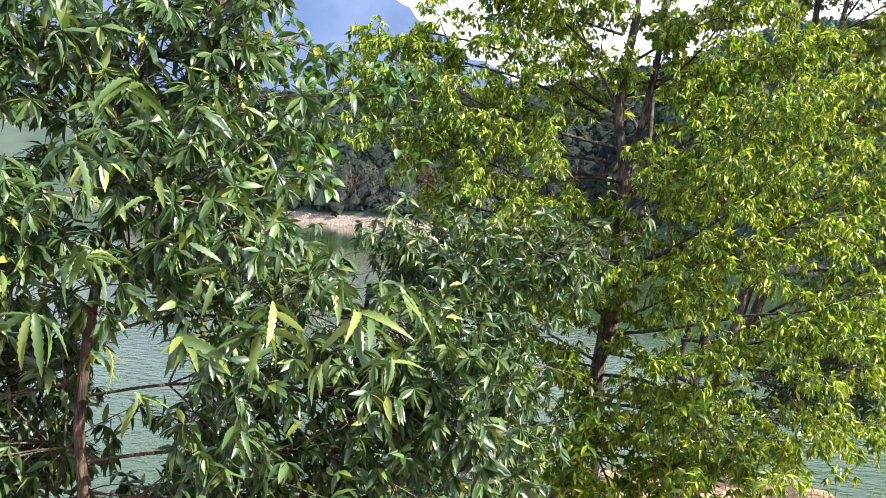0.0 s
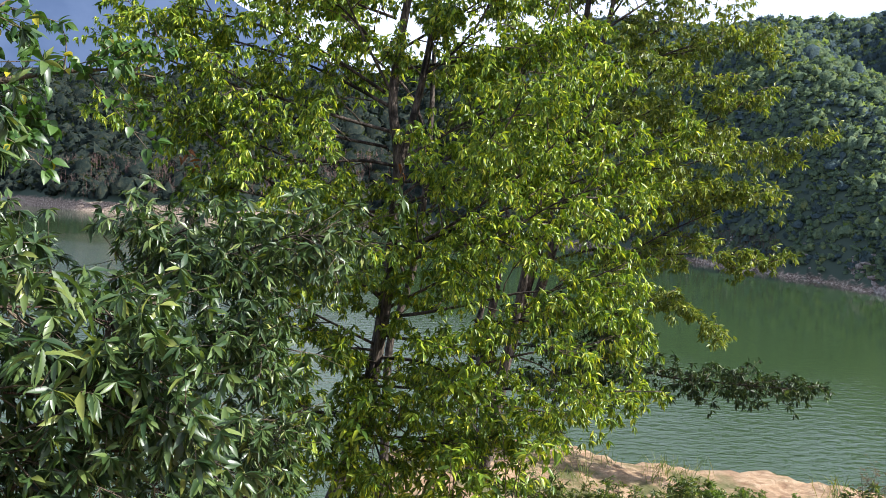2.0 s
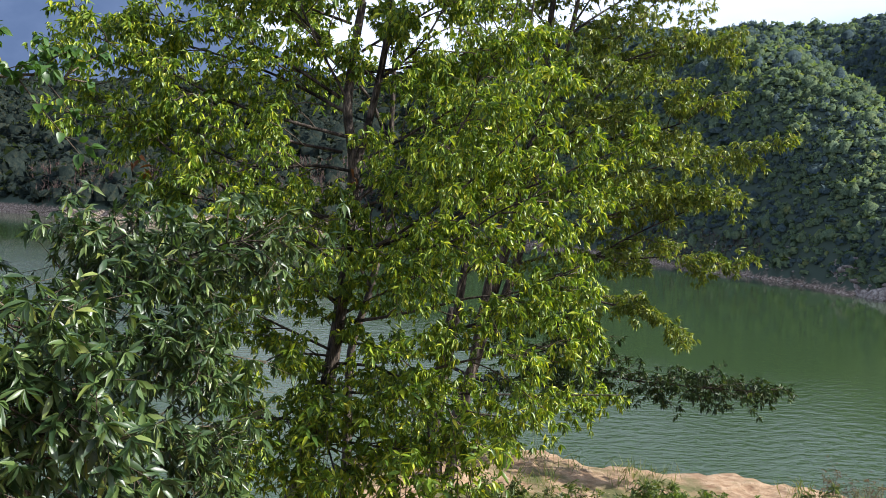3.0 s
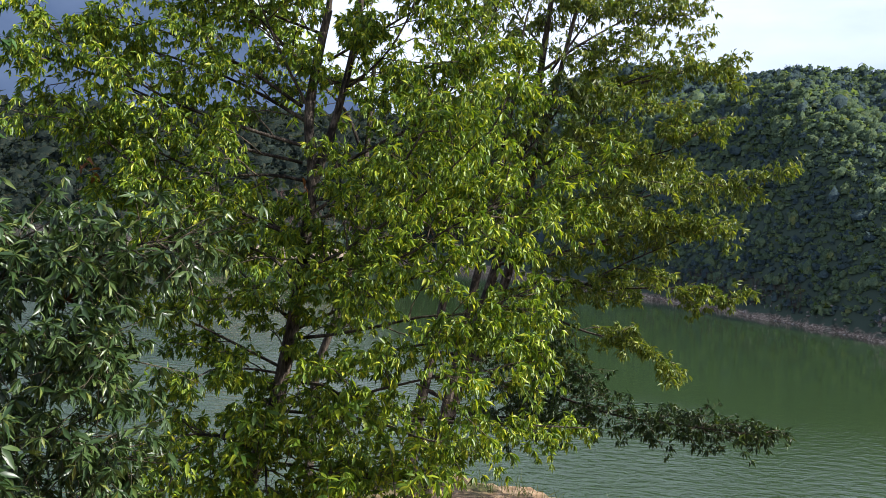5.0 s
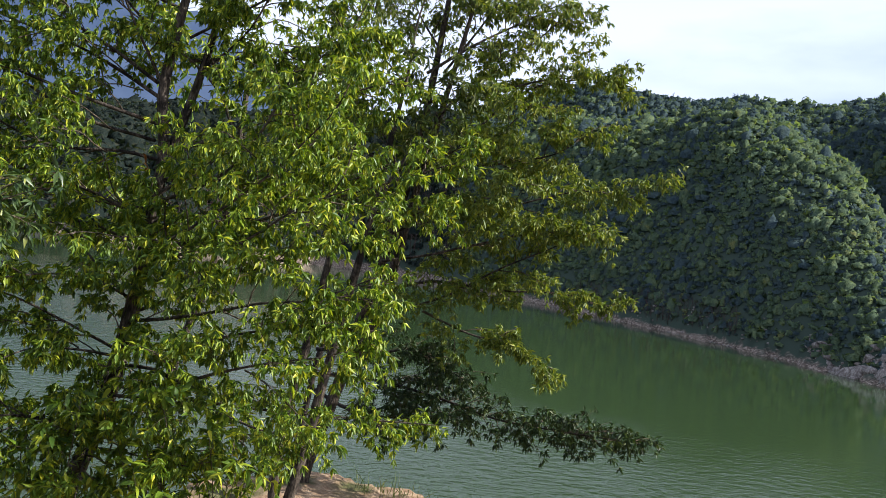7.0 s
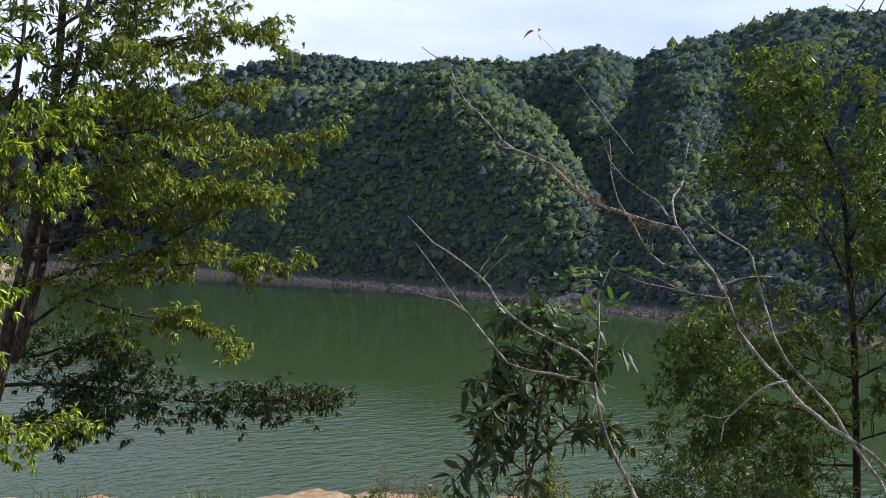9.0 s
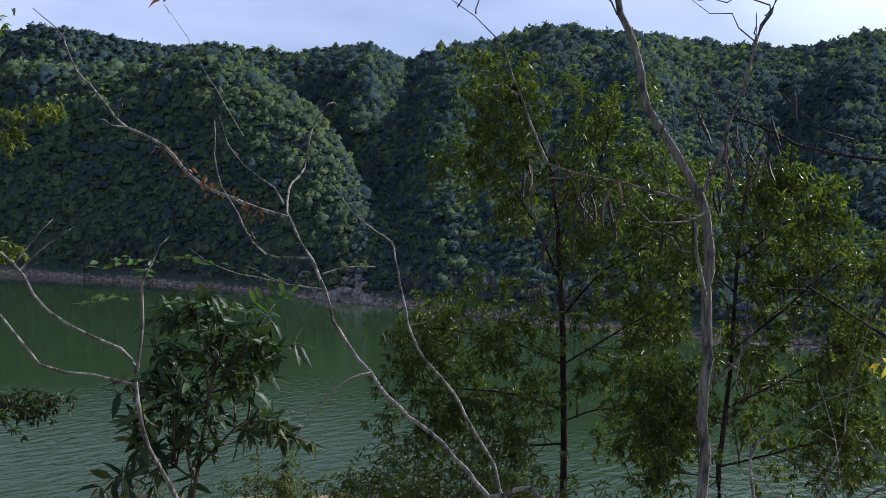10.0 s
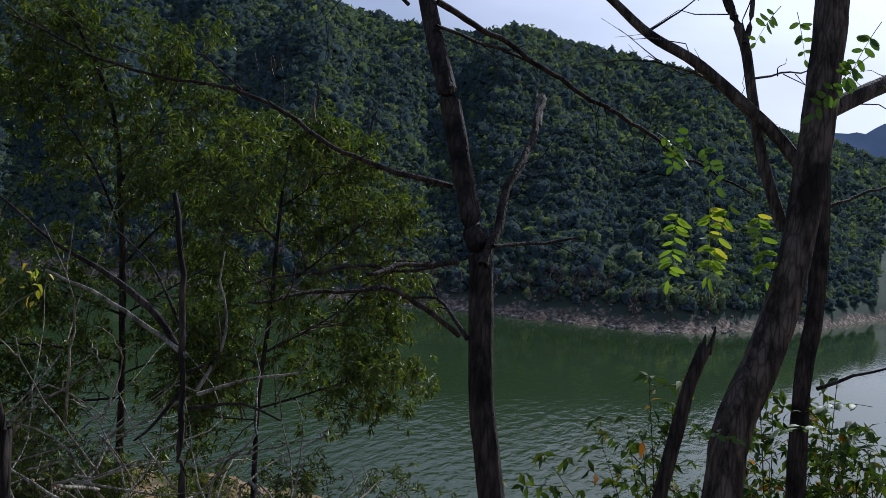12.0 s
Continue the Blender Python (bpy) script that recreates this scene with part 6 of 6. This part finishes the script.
for k, p in enumerate([(8.58, 4.32, -1.08), (8.76, 4.03, -0.98), (8.92, 3.79, -0.88), (9.08, 3.53, -0.95), (9.22, 3.32, -0.94)]):
    shrub(p, 4300 + k, 1.65, 0.75, 13, "dense small-leaved green shrub on the slope", M_LEAF_BACK, 0.07, 0.022)
for k, p in enumerate([(10.33, 4.39, -1.70), (10.53, 3.83, -1.66), (11.01, 2.42, -1.57), (11.20, 1.86, -1.53), (11.36, 1.39, -1.50)]):
    shrub(p, 4400 + k, 1.1, 0.6, 7, "scrubby shrub with sparse leaves and dry twigs", M_LEAF_BACK, 0.07, 0.022)
for k, p in enumerate([(1.39, 7.84, -1.92), (2.22, 7.68, -1.87), (2.83, 7.56, -1.84), (0.50, 8.00, -1.97)]):
    shrub(p, 4500 + k, 1.9, 0.7, 8, "tall leafy shrub growing up from the slope", M_LEAF_OAK, 0.13, 0.04, MID, 8)


for k, p in enumerate([(3.84, 10.28), (4.38, 10.23), (4.86, 10.02), (5.45, 10.06), (6.16, 9.98), (6.43, 10.62), (6.78, 10.55)]):
    shrub(p, 4700 + k, 0.62, 0.32, 8, "loose green weed with upright stems on the sand", M_LEAF_NARROW, 0.085, 0.024, SMALL, 8, "weed")
for k, p in enumerate([(6.72, 10.36), (6.90, 10.24), (7.14, 10.30), (7.35, 10.09), (7.70, 9.95), (7.95, 10.12)]):
    shrub(p, 4720 + k, 0.55, 0.38, 13, "bright green leafy weeds at the edge of the sand", M_LEAF_FRESHWEED, 0.07, 0.022, SMALL, 9, "weed")
for k, p in enumerate([(8.97, 10.06), (9.34, 9.81), (9.10, 9.40)]):
    shrub(p, 4740 + k, 1.0, 0.45, 12, "dry reddish shrub of thin bare twigs", M_LEAF_RUST, 0.035, 0.010, SMALL, 2, "dry_shrub")
for k, p in enumerate([(8.26, 9.55), (8.62, 9.60), (9.21, 9.12), (9.40, 8.88)]):
    shrub(p, 4760 + k, 0.85, 0.30, 6, "tall thin weed with narrow leaves on the bank", M_LEAF_BACK, 0.10, 0.024, SMALL, 7, "weed")
for k, p in enumerate([(9.62, 5.42), (10.08, 5.14), (10.55, 4.87), (11.01, 4.59), (11.39, 4.37), (9.90, 5.60), (10.70, 5.30)]):
    shrub(p, 4780 + k, 1.35, 0.70, 11, "leafy green bush with narrow leaves under the trees", M_LEAF_NARROW, 0.09, 0.022, SMALL, 8)


M_LEAF_TURN = leaf_material("turning_leaf", [(0.0, (0.030, 0.060, 0.014)), (0.6, (0.065, 0.11, 0.02)), (0.88, (0.12, 0.16, 0.02)), (0.96, (0.36, 0.30, 0.03)), (1.0, (0.50, 0.18, 0.02))], 0.6, 0.3, 0.2)
for k, p in enumerate([(9.67, -0.93, -0.51), (9.78, -1.27, -0.45), (9.88, -1.54, -0.40), (9.97, -1.79, -0.38), (10.04, -2.01, -0.37), (10.10, -2.19, -0.36)]):
    shrub(p, 4550 + k, 1.75, 0.95, 12, "leafy green shrub with a few yellow and orange leaves", M_LEAF_TURN, 0.085, 0.036, SIMPLE, 7)


g = np.random.default_rng(4600)
for k in range(46):
    az = radians(g.uniform(30, 80))
    r = np.interp(math.degrees(az), EDGE_AZ, EDGE_R) - abs(g.normal(0.3, 2.2)) - 0.4
    shrub((4 + r * math.sin(az), r * math.cos(az)), 4600 + k, g.uniform(0.45, 0.9), 0.55, 7, "low scrub of small green leaves and dry stems on the bank", M_LEAF_BACK if k % 3 else M_GRASS, 0.07, 0.02)


def grass():
    """Blades in tufts along the edge of the sand."""
    g = np.random.default_rng(77)
    az = np.concatenate([g.normal(c, 1.2, 9) for c in (6, 14, 26, 30, 43, 50, 57, 63)])
    r = np.interp(az, EDGE_AZ, EDGE_R) - np.abs(g.normal(0.2, 0.9, len(az)))
    x, y = 4 + r * np.sin(np.radians(az)), r * np.cos(np.radians(az))
    n = 14
    bx = (x[:, None] + g.normal(0, 0.12, (len(x), n))).ravel()
    by = (y[:, None] + g.normal(0, 0.12, (len(x), n))).ravel()
    b = np.stack([bx, by, ground_height(bx, by) - 0.02], -1)
    way = unit(np.stack([g.normal(0, 0.35, len(b)), g.normal(0, 0.35, len(b)), np.ones(len(b))], -1))
    me = leaves_mesh("grass", b, way, g.normal(size=b.shape), g.uniform(0.15, 0.45, len(b)), np.full(len(b), 0.012), M_GRASS, SIMPLE, 0.1, 0.4)
    tagged(new("grass", me), "tufts of green and straw-coloured grass on the sand", "grass", kind="stuff")


grass()


# ---- along the far shore: rocks, and leafless trees above the sand ----
def shore_rocks():
    g = np.random.default_rng(31)
    bm = bmesh.new()
    bmesh.ops.create_icosphere(bm, subdivisions=2, radius=1.0)
    iv = np.array([t.co[:] for t in bm.verts])
    fv = np.array([[t.index for t in fc.verts] for fc in bm.faces])
    bm.free()
    az = np.concatenate([g.uniform(20, 36, 180), g.uniform(37.5, 44, 220), g.uniform(44, 92, 420)])
    rs = np.interp(az, SHORE_AZ, SHORE_R)
    r = rs + np.abs(g.normal(0, 3.5, len(az))) - 1.0 + 3.7 * np.sin(az * 1.7) + 1.8 * np.sin(az * 5.1)
    z = np.maximum(hill_height(az, r), WATER)
    size = g.lognormal(-0.9, 0.5, len(az)) * np.where((az > 37.5) & (az < 44), 1.7, 0.8)
    c = np.stack([4 + r * np.sin(np.radians(az)), r * np.cos(np.radians(az)), z], -1)
    dent = 1 + 0.22 * np.round(g.normal(size=(len(az), len(iv), 1)), 1)
    v = c[:, None] + iv[None] * dent * size[:, None, None] * g.uniform(0.6, 1.3, (len(az), 1, 3)) * np.array([1, 1, 0.75])
    f = (fv[None] + (np.arange(len(az)) * len(iv))[:, None, None]).reshape(-1, 3)
    me = mesh_of("shore_rock", v.reshape(-1, 3), f, M_ROCK, False)
    tagged(new("shore_rock", me), "pale broken boulders along the far waterline", "rocks", kind="stuff")


def bare_woods():
    g = np.random.default_rng(41)
    az = np.concatenate([g.uniform(-16, 14, 1100), g.uniform(22, 33, 260), g.uniform(44, 92, 300)])
    rs = np.interp(az, SHORE_AZ, SHORE_R)
    r = rs + np.concatenate([g.uniform(8, 60, 1100), g.uniform(2, 10, 560)])
    z = hill_height(az, r)
    h = np.concatenate([g.uniform(6, 12, 1100), g.uniform(2.5, 6, 560)])
    w = Wood(41)
    for a, q, b, t in zip(az, r, z, h):
        p = np.array([4 + q * math.sin(radians(a)), q * math.cos(radians(a)), b - 0.3])
        w.tube([p, p + np.array([g.normal() * 0.3, g.normal() * 0.3, t * 0.6]), p + np.array([g.normal() * 0.8, g.normal() * 0.8, t])], 0.13 * t / 8, 0.03, 3, 0)
        for _ in range(4):
            s = g.uniform(0.35, 0.8)
            k = p + np.array([0, 0, t * s])
            w.tube([k, k + np.array([g.normal() * 1.3, g.normal() * 1.3, g.uniform(0.5, 2.0)]) * t / 9], 0.06 * t / 8, 0.02, 3, 0)
    tagged(new("bare_woods", w.mesh("bare_woods", M_BARE)), "greyish leafless trees standing above the far shore", "woods", kind="stuff")


shore_rocks()
bare_woods()
